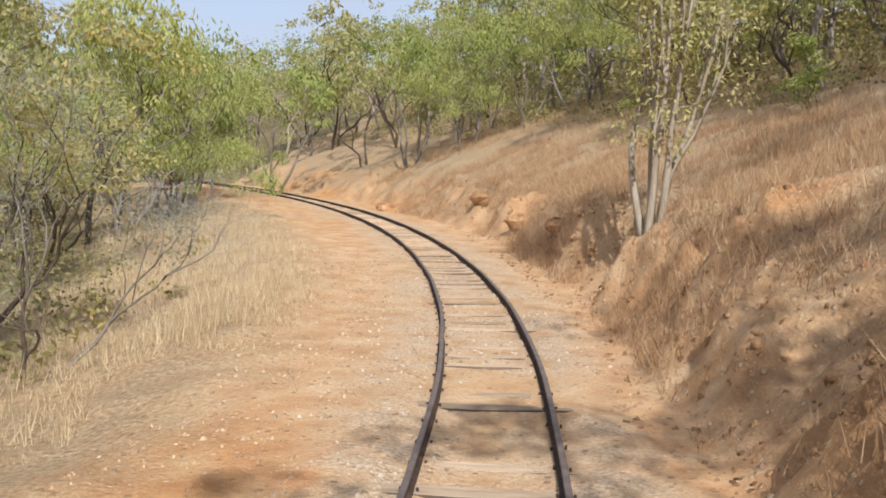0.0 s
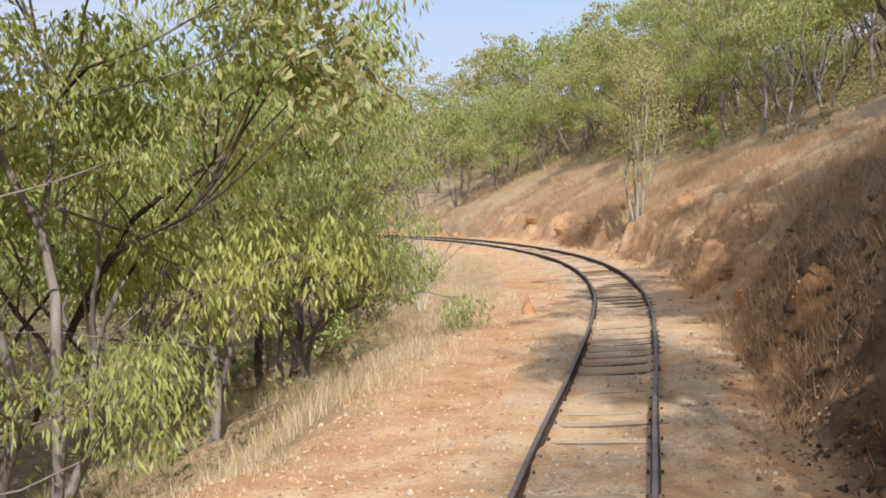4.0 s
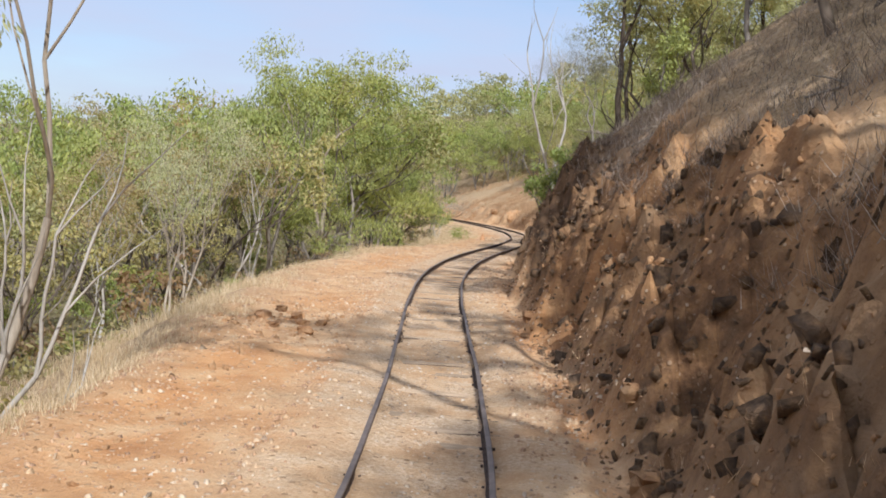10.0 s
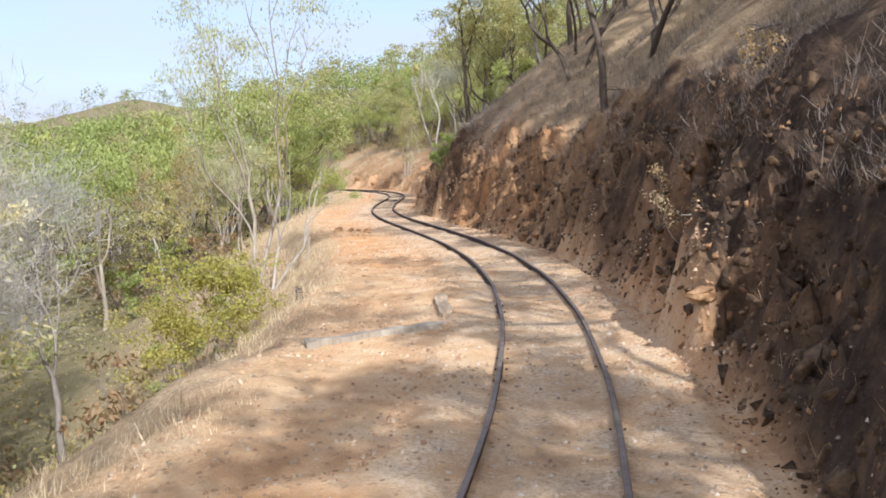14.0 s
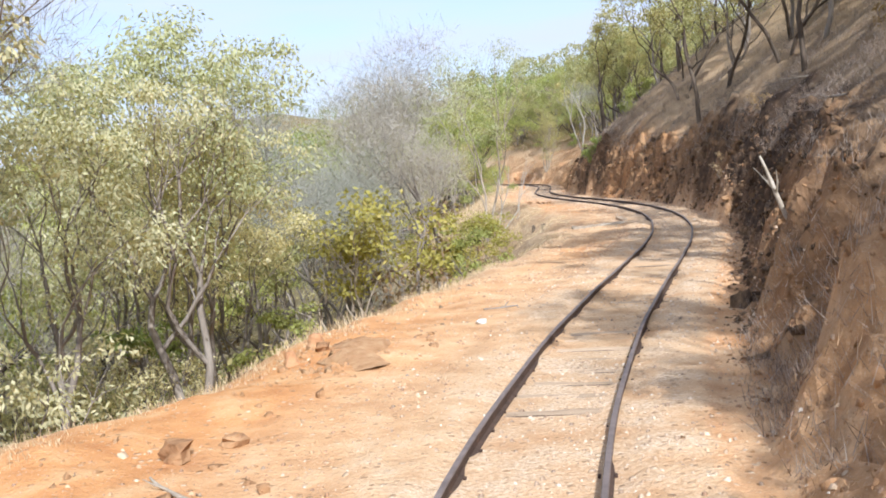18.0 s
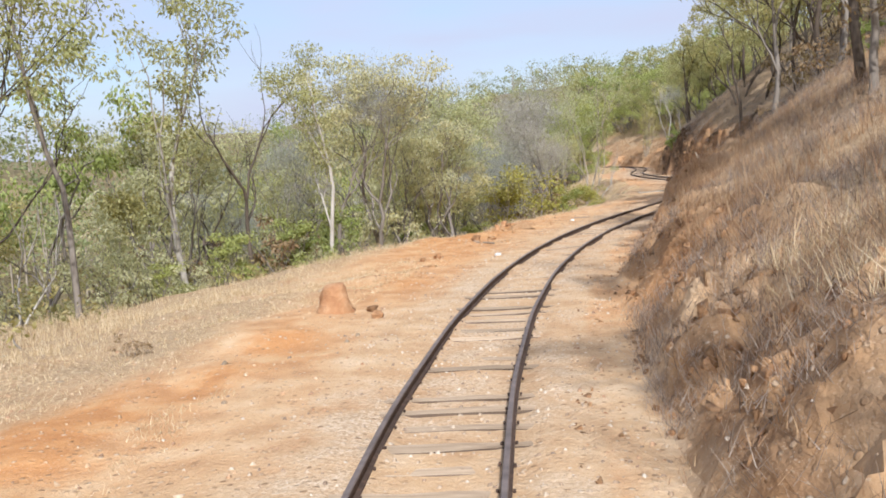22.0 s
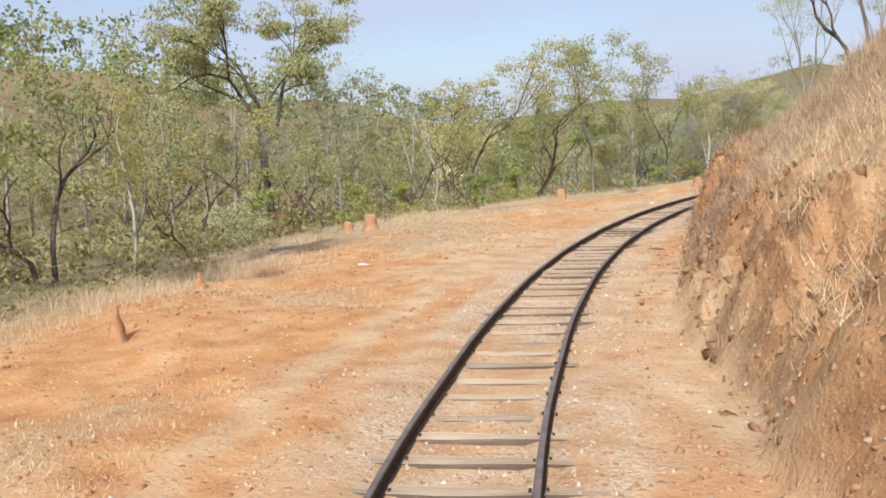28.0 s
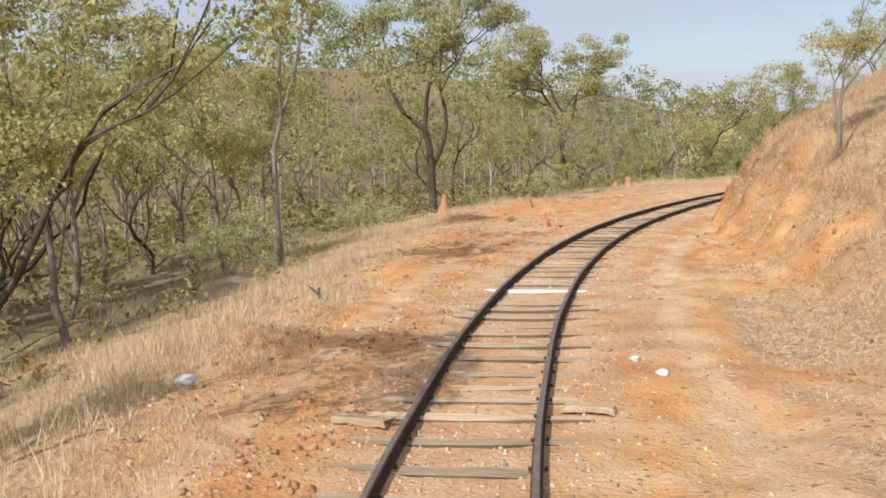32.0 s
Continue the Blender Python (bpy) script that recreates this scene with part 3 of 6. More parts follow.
    col = np.stack([litter, red, face * cut * np.clip(0.72 + 0.55 * fbm(Q * 0.5, S * 0.8, 91, 3), 0.15, 1), np.ones_like(Q)], 1)
    a = me.color_attributes.new("cover", "FLOAT_COLOR", "POINT")
    a.data.foreach_set("color", col.astype(np.float32).ravel())
    # where the face is painted darker for its shade, strength set along q
    shade_mask = np.clip(d / 0.35, 0, 1) * (1 - 0.5 * np.clip((d - h1 / s1 - 0.4) / 1.5, 0, 1)) * np.interp(Q, [-92, -84, -72, -62, -55, -48, -42, -37, -26, -8, 0], [0, 0.8, 1.3, 1.5, 0.8, 0.25, 0.3, 0.9, 1.2, 0.5, 0]) * np.clip(0.95 + 0.5 * fbm(Q * 0.35, S * 0.5, 95, 4), 0.45, 1)
    gravel = np.exp(-(np.maximum(np.abs(S) - 0.9, 0) / 0.6) ** 2) * np.interp(Q, [-170, -158, -120, -60, 0], [0.25, 0.6, 0.7, 0.6, 0.8]) * np.clip(0.75 + 0.7 * fbm(Q * 0.5, S * 0.9, 97, 4), 0, 1)
    scrub = np.clip((S - edge - 3.5) / 5, 0, 1) * 0.85 + np.clip((d - h1 / s1 - 5) / 5, 0, 1) * 0.4
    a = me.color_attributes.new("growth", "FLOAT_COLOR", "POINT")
    a.data.foreach_set("color", np.stack([shade_mask, gravel, scrub, np.ones_like(Q)], 1).astype(np.float32).ravel())
    return tagged(new("ground", me), "orange dusty earth bench and cutting along the track", "ground", kind="structure")


def far_ground():
    xs = np.concatenate([np.arange(-900, -240, 60), np.arange(-240, 240, 4.0), np.arange(240, 901, 60)])
    ys = np.concatenate([np.arange(-1000, -330, 60), np.arange(-330, 300, 4.0), np.arange(300, 1201, 60)])
    X, Y = [a.ravel() for a in np.meshgrid(xs, ys, indexing="ij")]
    q, s = nearest(X, Y)
    z = land(q, s, 0.0)
    inner = (np.abs(s) < 23) & (q > -190) & (q < 86)
    z = np.where(inner, z - 1.8, z)
    z = np.where(np.abs(s) < 8, z - 1.0, z)
    n, m = len(xs), len(ys)
    i = (np.arange(n - 1)[:, None] * m + np.arange(m - 1)[None, :]).ravel()
    loops = np.stack([i, i + m, i + m + 1, i + 1], 1).ravel()
    me = fast_mesh("ground_far", np.stack([X, Y, z], 1), loops, 4, SOIL, True)
    a = me.color_attributes.new("cover", "FLOAT_COLOR", "POINT")
    bare = np.exp(-((q + 97) / 45) ** 2 - ((s - 104) / 40) ** 2)
    one = np.ones_like(bare)
    a.data.foreach_set("color", np.stack([0.95 - 0.15 * bare, 0.2 + 0.4 * bare, 0.25 * one, one], 1).astype(np.float32).ravel())
    a = me.color_attributes.new("growth", "FLOAT_COLOR", "POINT")
    a.data.foreach_set("color", np.stack([0 * one, 0 * one, 0.8 - 0.35 * bare, one], 1).astype(np.float32).ravel())
    return tagged(new("ground_far", me), "dry wooded hills reaching to the horizon", "ground", kind="structure")


near_ground()
far_ground()


# ---- the railway ----
RNG = np.random.default_rng(7)
RAIL_Q = np.arange(-200, 150, 0.6)


def rail_mesh(offset):
    prof = [(-0.045, -0.125), (0.045, -0.125), (0.045, -0.114), (0.010, -0.102), (0.008, -0.045), (0.026, -0.036), (0.027, -0.009), (0.020, 0.0),
            (-0.020, 0.0), (-0.027, -0.009), (-0.026, -0.036), (-0.008, -0.045), (-0.010, -0.102), (-0.045, -0.114)]
    n = len(prof)
    verts = []
    for q in RAIL_Q:
        wob = 0.006 * math.sin(q * 1.3 + offset) + 0.004 * math.sin(q * 0.37)
        for a, b in prof:
            x, y, p = line_at(q, offset + wob + a)
            verts.append((x, y, b + 0.008 * math.sin(q * 0.21 + offset)))
    faces = []
    for i in range(len(RAIL_Q) - 1):
        for k in range(n):
            j = (k + 1) % n
            faces.append((i * n + k, i * n + j, (i + 1) * n + j, (i + 1) * n + k))
    me = sheet("rail", verts, faces, STEEL, False)
    me.materials.append(WORN)
    for f in me.polygons:
        if f.index % n in (6, 7, 8):
            f.material_index = 1
    return me


def block_mesh(name, sx, sy, sz, material, seed, jag=0.012, cuts=3, sides=None):
    """A worn squared timber, ends split and edges uneven."""
    rnd = random.Random(seed)
    bm = bmesh.new()
    rings = []
    for i in range(cuts + 1):
        x = -sx / 2 + sx * i / cuts
        ring = []
        for a, b in ((-1, -1), (-0.85, 1), (0.85, 1), (1, -1)):
            j = jag * (2 if i in (0, cuts) else 1)
            ring.append(bm.verts.new((x + rnd.uniform(-j, j) * (2 if i in (0, cuts) else 1), a * sy / 2 + rnd.uniform(-j, j), b * sz / 2 + rnd.uniform(-j, j) * 0.7)))
        rings.append(ring)
    for a, b in zip(rings, rings[1:]):
        for k in range(4):
            bm.faces.new((a[k], a[(k + 1) % 4], b[(k + 1) % 4], b[k]))
    bm.faces.new(rings[0])
    bm.faces.new(rings[-1][::-1])
    bmesh.ops.recalc_face_normals(bm, faces=bm.faces)
    me = bpy.data.meshes.new(name)
    bm.to_mesh(me)
    bm.free()
    me.materials.append(material)
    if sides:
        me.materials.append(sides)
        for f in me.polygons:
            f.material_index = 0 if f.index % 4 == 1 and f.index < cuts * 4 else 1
    return me


def place(q, s, z=None, turn=0.0, sink=0.0, scale=1.0, tilt=(0.0, 0.0)):
    """A pose on the ground at q, s, turned against the track's heading."""
    x, y, p = line_at(q, s)
    if z is None:
        z = float(land(np.array([q]), np.array([s]))[0])
    return Matrix.Translation((float(x), float(y), z - sink)) @ Euler((radians(tilt[0]), radians(tilt[1]), float(p) + radians(turn))).to_matrix().to_4x4() @ Matrix.Scale(scale, 4)


def railway():
    track = tagged(new("railway_track"), "narrow gauge railway track of rusty rails on weathered timber sleepers", "railway track")
    for side in (0.565, -0.565):
        part("rail", rail_mesh(side), STEEL, track, "rusty brown steel rail with a worn head")
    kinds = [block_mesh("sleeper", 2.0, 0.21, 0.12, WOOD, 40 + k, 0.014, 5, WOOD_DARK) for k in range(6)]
    white = block_mesh("sleeper_white", 1.75, 0.14, 0.13, WOOD_WHITE, 60)
    rnd = random.Random(5)
    q, plates = -196.0, []
    while q < 26:
        is_white = abs(q + 159.0) < 0.32
        ob = new("sleeper", white if is_white else rnd.choice(kinds))
        ob.parent = track
        old = rnd.choice((0.0, 0.0, 0.004, 0.012, 0.03)) if q < -108 else rnd.choice((0.0, 0.004, 0.01, 0.018, 0.035))
        ob.matrix_local = place(q, rnd.uniform(-0.05, 0.05), -0.178 - old + rnd.uniform(-0.006, 0.006), 90 + rnd.uniform(-2.5, 2.5), tilt=(rnd.uniform(-2, 2), 0))
        if is_white:
            ob["label"] = "white painted sleeper"
            ob.location.z += 0.012
        plates.append(q)
        q += 0.64 * rnd.uniform(0.86, 1.16)
    # spike heads and plates beside the rail's foot, and sleepers too far to tell apart
    bm = bmesh.new()
    for q in plates:
        for s in (0.565, -0.565):
            for a in (-0.062, 0.062):
                m = place(q + rnd.uniform(-0.03, 0.03), s + a, -0.108, rnd.uniform(-15, 15))
                bmesh.ops.create_cube(bm, size=1.0, matrix=m @ Matrix.Diagonal((0.035, 0.02, 0.025, 1)))
    tagged(part("spike_set", bm, STEEL, track, "small rusty spike heads"), kind="stuff")
    bm = bmesh.new()
    for q in np.arange(26.3, 70, 0.66):
        bmesh.ops.create_cube(bm, size=1.0, matrix=place(float(q), 0, -0.18, 90) @ Matrix.Diagonal((2.0, 0.21, 0.12, 1)))
    tagged(part("sleeper_row", bm, WOOD, track), kind="stuff")


railway()


# ---- trees ----
def tubes(paths, sides=0):
    """Tapered tubes along lists of (point, radius); thin ones with fewer sides."""
    verts, loops = [], []
    for path in paths:
        m = sides or (6 if path[0][1] > 0.05 else 4)
        base = len(verts)
        for i, (p, r) in enumerate(path):
            a = path[max(i - 1, 0)][0]
            b = path[min(i + 1, len(path) - 1)][0]
            t = (b - a).normalized()
            u = t.orthogonal().normalized()
            v = t.cross(u)
            for k in range(m):
                w = p + (u * math.cos(2 * math.pi * k / m) + v * math.sin(2 * math.pi * k / m)) * r
                verts.append((w.x, w.y, w.z))
        for i in range(len(path) - 1):
            for k in range(m):
                j = (k + 1) % m
                loops += [base + i * m + k, base + i * m + j, base + (i + 1) * m + j, base + (i + 1) * m + k]
    return verts, loops


def grow(seed, height, stems, fork, levels, spread, lean=0.1, radius=0.12, up=0.35, bend=0.22, children=3):
    """Branch paths and twig tips of a tree."""
    rnd = random.Random(seed)
    paths, tips = [], []

    def branch(p, d, length, r, level):
        n = 5 if level < 2 else 3
        path = [(p.copy(), r)]
        end = r * (0.62 if level < levels else 0.3)
        for i in range(n):
            d = (d + Vector((rnd.gauss(0, bend), rnd.gauss(0, bend), rnd.gauss(0, bend) + up * 0.25))).normalized()
            p = p + d * (length / n)
            path.append((p.copy(), r + (end - r) * (i + 1) / n))
            if level >= levels - 1 and i >= 1:
                tips.append(p.copy())
        paths.append(path)
        if level < levels:
            for k in range(children if level else rnd.choice((2, 3, 3))):
                a = rnd.uniform(0, 2 * math.pi)
                side = Vector((math.cos(a), math.sin(a), 0))
                nd = (d * 0.9 + side * spread * rnd.uniform(0.6, 1.3) + Vector((0, 0, up))).normalized()
                start = path[-1][0] if k < 2 else path[rnd.randint(2, len(path) - 1)][0]
                branch(start, nd, length * rnd.uniform(0.55, 0.85), end * rnd.uniform(0.65, 0.95), level + 1)
        else:
            tips.append(p.copy())

    for s in range(stems):
        a = rnd.uniform(0, 2 * math.pi)
        d = Vector((math.cos(a) * (lean + 0.22 * (stems > 1)), math.sin(a) * (lean + 0.22 * (stems > 1)), 1)).normalized()
        off = Vector((math.cos(a), math.sin(a), 0)) * (0.12 * (stems > 1))
        branch(off + Vector((0, 0, -0.35)), d, height * fork * rnd.uniform(0.85, 1.15), radius * (1 if stems == 1 else 0.7), 0)
    top = max(max(p.z for p, r in path) for path in paths)
    k = height / top
    paths = [[(Vector((p.x * k, p.y * k, p.z * k if p.z > 0 else p.z)), r) for p, r in path] for path in paths]
    tips = [t * k for t in tips]
    return paths, tips


def leaves(rng, tips, count, cloud, length, width, droop=0.6, per=75):
    """Single leaves hung in domed clumps about the twig tips, one quad each."""
    t = np.array([tuple(p) for p in tips])
    k = max(14, count // per)
    pick = rng.permutation(len(t))[np.arange(k) % len(t)]
    cen = t[pick] + rng.normal(0, 1, (k, 3)) * cloud * np.array([0.4, 0.4, 0.25])
    big = cloud * rng.uniform(0.55, 1.25, k)
    off = rng.normal(0, 1, (count, 3))
    off /= np.linalg.norm(off, axis=1)[:, None]
    off[:, 2] = np.where(off[:, 2] < 0, off[:, 2] * 0.45, off[:, 2] * 0.75)
    which = rng.integers(0, k, count)
    c = cen[which] + off * (big[which] * rng.uniform(0.35, 1.1, count) ** 0.7)[:, None]
    ax = rng.normal(0, 0.8, (count, 3)) + off * 0.7
    ax /= np.linalg.norm(ax, axis=1)[:, None]
    ax[:, 2] -= droop * 1.4
    ax /= np.linalg.norm(ax, axis=1)[:, None]
    w = np.cross(ax, rng.normal(0, 0.5, (count, 3)) + off * 0.7 + np.array([0, 0, 0.45]))
    w /= np.linalg.norm(w, axis=1)[:, None] + 1e-9
    ln = (length * rng.uniform(0.6, 1.35, count))[:, None]
    wd = (width * rng.uniform(0.7, 1.3, count))[:, None]
    v = np.stack([c, c + ax * ln * 0.45 + w * wd, c + ax * ln, c + ax * ln * 0.45 - w * wd], 1).reshape(-1, 3)
    return v, np.arange(count * 4)


TREES, THICK = {}, {}


def species(name, seed, label, bark, leaf, height, stems, fork, levels, spread, count, cloud, length=0.2, width=0.035, droop=0.6, per=75, **more):
    paths, tips = grow(seed, height, stems, fork, levels, spread, **more)
    v, lp = tubes(paths)
    trunk = fast_mesh("trunk", v, lp, 4, bark, True)
    THICK[name] = fast_mesh("trunk", *tubes([p for p in paths if p[0][1] > 0.022]), 4, bark, True)
    crown = None
    if count:
        cv, cl = leaves(np.random.default_rng(seed), tips, count, cloud, length, width, droop, per)
        crown = fast_mesh("crown", cv, cl, 4, leaf)
    TREES[name] = (trunk, crown, label, height)


def plant(name, q, s, height=None, turn=None, tilt=(0, 0), thing="tree", label="", group="", sink=0.1):
    trunk, crown, lab, h = TREES[name]
    k = 1.0 if height is None else height / h
    if turn is None:
        turn = (q * 137.5 + s * 71.3) % 360
    root = tagged(new(thing), label or lab, thing.replace("_", " "), group)
    root.matrix_world = place(q, s, None, turn, sink, k, tilt)
    part("trunk", trunk, None, root)
    if crown:
        part("crown" if thing == "tree" else "foliage", crown, None, root)
    return root


species("green_a", 11, "leafy green gum tree with a forked pale trunk", BARK_PALE, LEAF_GREEN, 9, 1, 0.36, 3, 0.72, 9500, 0.78, 0.14, 0.027, droop=0.9, per=170, radius=0.15)
species("green_b", 12, "leafy green gum tree with several slim stems", BARK_GREY, LEAF_GREEN, 8, 3, 0.38, 3, 0.62, 9000, 0.68, 0.14, 0.027, droop=0.9, per=150, radius=0.13)
species("green_c", 13, "dense drooping green tree with dark limbs", BARK_DARK, LEAF_GREEN, 7, 2, 0.30, 3, 0.95, 9500, 0.64, 0.17, 0.020, per=150, droop=1.1, radius=0.15, up=0.15)
species("green_low", 28, "bushy drooping green tree with foliage down to the slope", BARK_GREY, LEAF_GREEN, 7, 4, 0.22, 3, 1.0, 15000, 0.62, 0.16, 0.0175, per=150, droop=1.2, radius=0.12, up=0.1)
species("thicket", 29, "dark dense thicket tree with foliage near the ground", BARK_GREY, LEAF_DARK, 6.5, 5, 0.28, 3, 0.8, 9000, 0.55, 0.14, 0.03, radius=0.09, up=0.25)
species("pale_sparse", 30, "tall pale gum with thin whitish foliage", BARK_PALE, LEAF_GREY, 10, 2, 0.42, 3, 0.5, 5600, 0.7, 0.12, 0.017, droop=1.1, per=90, radius=0.12, bend=0.12)
species("olive_a", 14, "olive green gum tree with a slim grey trunk", BARK_GREY, LEAF_OLIVE, 8, 1, 0.42, 3, 0.6, 7000, 0.58, 0.125, 0.027, per=120, radius=0.11, bend=0.15)
species("olive_b", 15, "olive green tree with dark crooked limbs", BARK_DARK, LEAF_OLIVE, 8, 2, 0.36, 3, 0.7, 7000, 0.58, 0.125, 0.027, per=120, radius=0.13, bend=0.24)
species("gum_white", 16, "slender gum with a white trunk and tufted crown", BARK_WHITE, LEAF_OLIVE, 8, 1, 0.55, 2, 0.5, 4200, 0.6, 0.13, 0.024, per=100, radius=0.10, bend=0.09)
species("gum_thin", 17, "thin tall gum with a sparse tufted crown", BARK_GREY, LEAF_OLIVE, 8, 1, 0.6, 2, 0.42, 3400, 0.6, 0.13, 0.024, per=100, radius=0.09, bend=0.09)
species("grey_leafy", 18, "grey-leaved tree with a pale split trunk", BARK_GREY, LEAF_GREY, 8, 2, 0.30, 4, 0.75, 13000, 0.68, 0.125, 0.027, per=140, radius=0.15)
species("bare", 19, "nearly leafless grey tree with fine twigs", BARK_GREY, TWIG, 7, 1, 0.36, 4, 0.6, 8000, 0.75, 0.32, 0.0042, droop=-0.35, per=45, radius=0.10)
species("bare_white", 20, "dead white forked tree without leaves", BARK_WHITE, LEAF_DRY, 4, 2, 0.45, 2, 0.6, 0, 0.4, radius=0.07, bend=0.13)
species("dark_gum", 21, "large gum with dark spreading limbs and thin foliage", BARK_DARK, LEAF_GUM, 10, 1, 0.36, 4, 0.9, 20000, 0.62, 0.15, 0.03, per=160, droop=0.9, radius=0.19, bend=0.2, up=0.2, children=3)
species("rusty", 41, "pale-limbed tree with thin rust-brown foliage", BARK_WHITE, LEAF_RUST, 8, 2, 0.4, 3, 0.5, 5200, 0.62, 0.1, 0.02, per=110, radius=0.1, bend=0.16)
species("mauve", 37, "nearly bare tree with fine reddish twigs", BARK_GREY, TWIG, 7, 2, 0.34, 3, 0.6, 6500, 0.85, 0.30, 0.0045, droop=-0.35, per=45, radius=0.09)
species("bank_tree", 22, "multi-stemmed pale tree with thin foliage on the bank", BARK_PALE, LEAF_OLIVE, 7, 5, 0.55, 2, 0.5, 6500, 0.75, 0.11, 0.022, per=90, radius=0.11, up=0.9, lean=-0.1, bend=0.08)
species("shrub_green", 23, "low green shrub with small leaves", BARK_GREY, LEAF_GREEN, 2.4, 4, 0.4, 2, 0.8, 2000, 0.34, 0.13, 0.034, radius=0.05)
species("shrub_yellow", 24, "bushy shrub with broad yellow-green leaves", BARK_PALE, LEAF_YELLOW, 3, 5, 0.36, 3, 0.55, 5200, 0.42, 0.09, 0.032, droop=0.2, radius=0.06)
species("shrub_grey", 33, "grey-green bush with pale small leaves", BARK_GREY, LEAF_GREY, 2.6, 5, 0.36, 2, 0.8, 2400, 0.42, 0.10, 0.022, per=80, radius=0.04)
species("shrub_dry", 25, "dry brown twiggy shrub", BARK_GREY, LEAF_DRY, 1.6, 6, 0.4, 2, 0.8, 500, 0.25, 0.13, 0.03, radius=0.03)
species("shrub_pale", 31, "small shrub with pale dry broad leaves on the bank", BARK_PALE, LEAF_PALE, 1.2, 4, 0.5, 1, 0.7, 420, 0.22, 0.085, 0.026, radius=0.02)
species("dead_dark", 27, "dead black tree with bare forking limbs", BARK_DARK, LEAF_OLIVE, 8, 2, 0.36, 3, 0.6, 120, 0.4, 0.15, 0.03, radius=0.13, bend=0.22)
species("dark_trunk", 26, "dark slender burnt trunk with a few high leaves", BARK_DARK, LEAF_OLIVE, 9, 1, 0.62, 2, 0.5, 2000, 0.55, 0.2, 0.036, radius=0.13, bend=0.12)

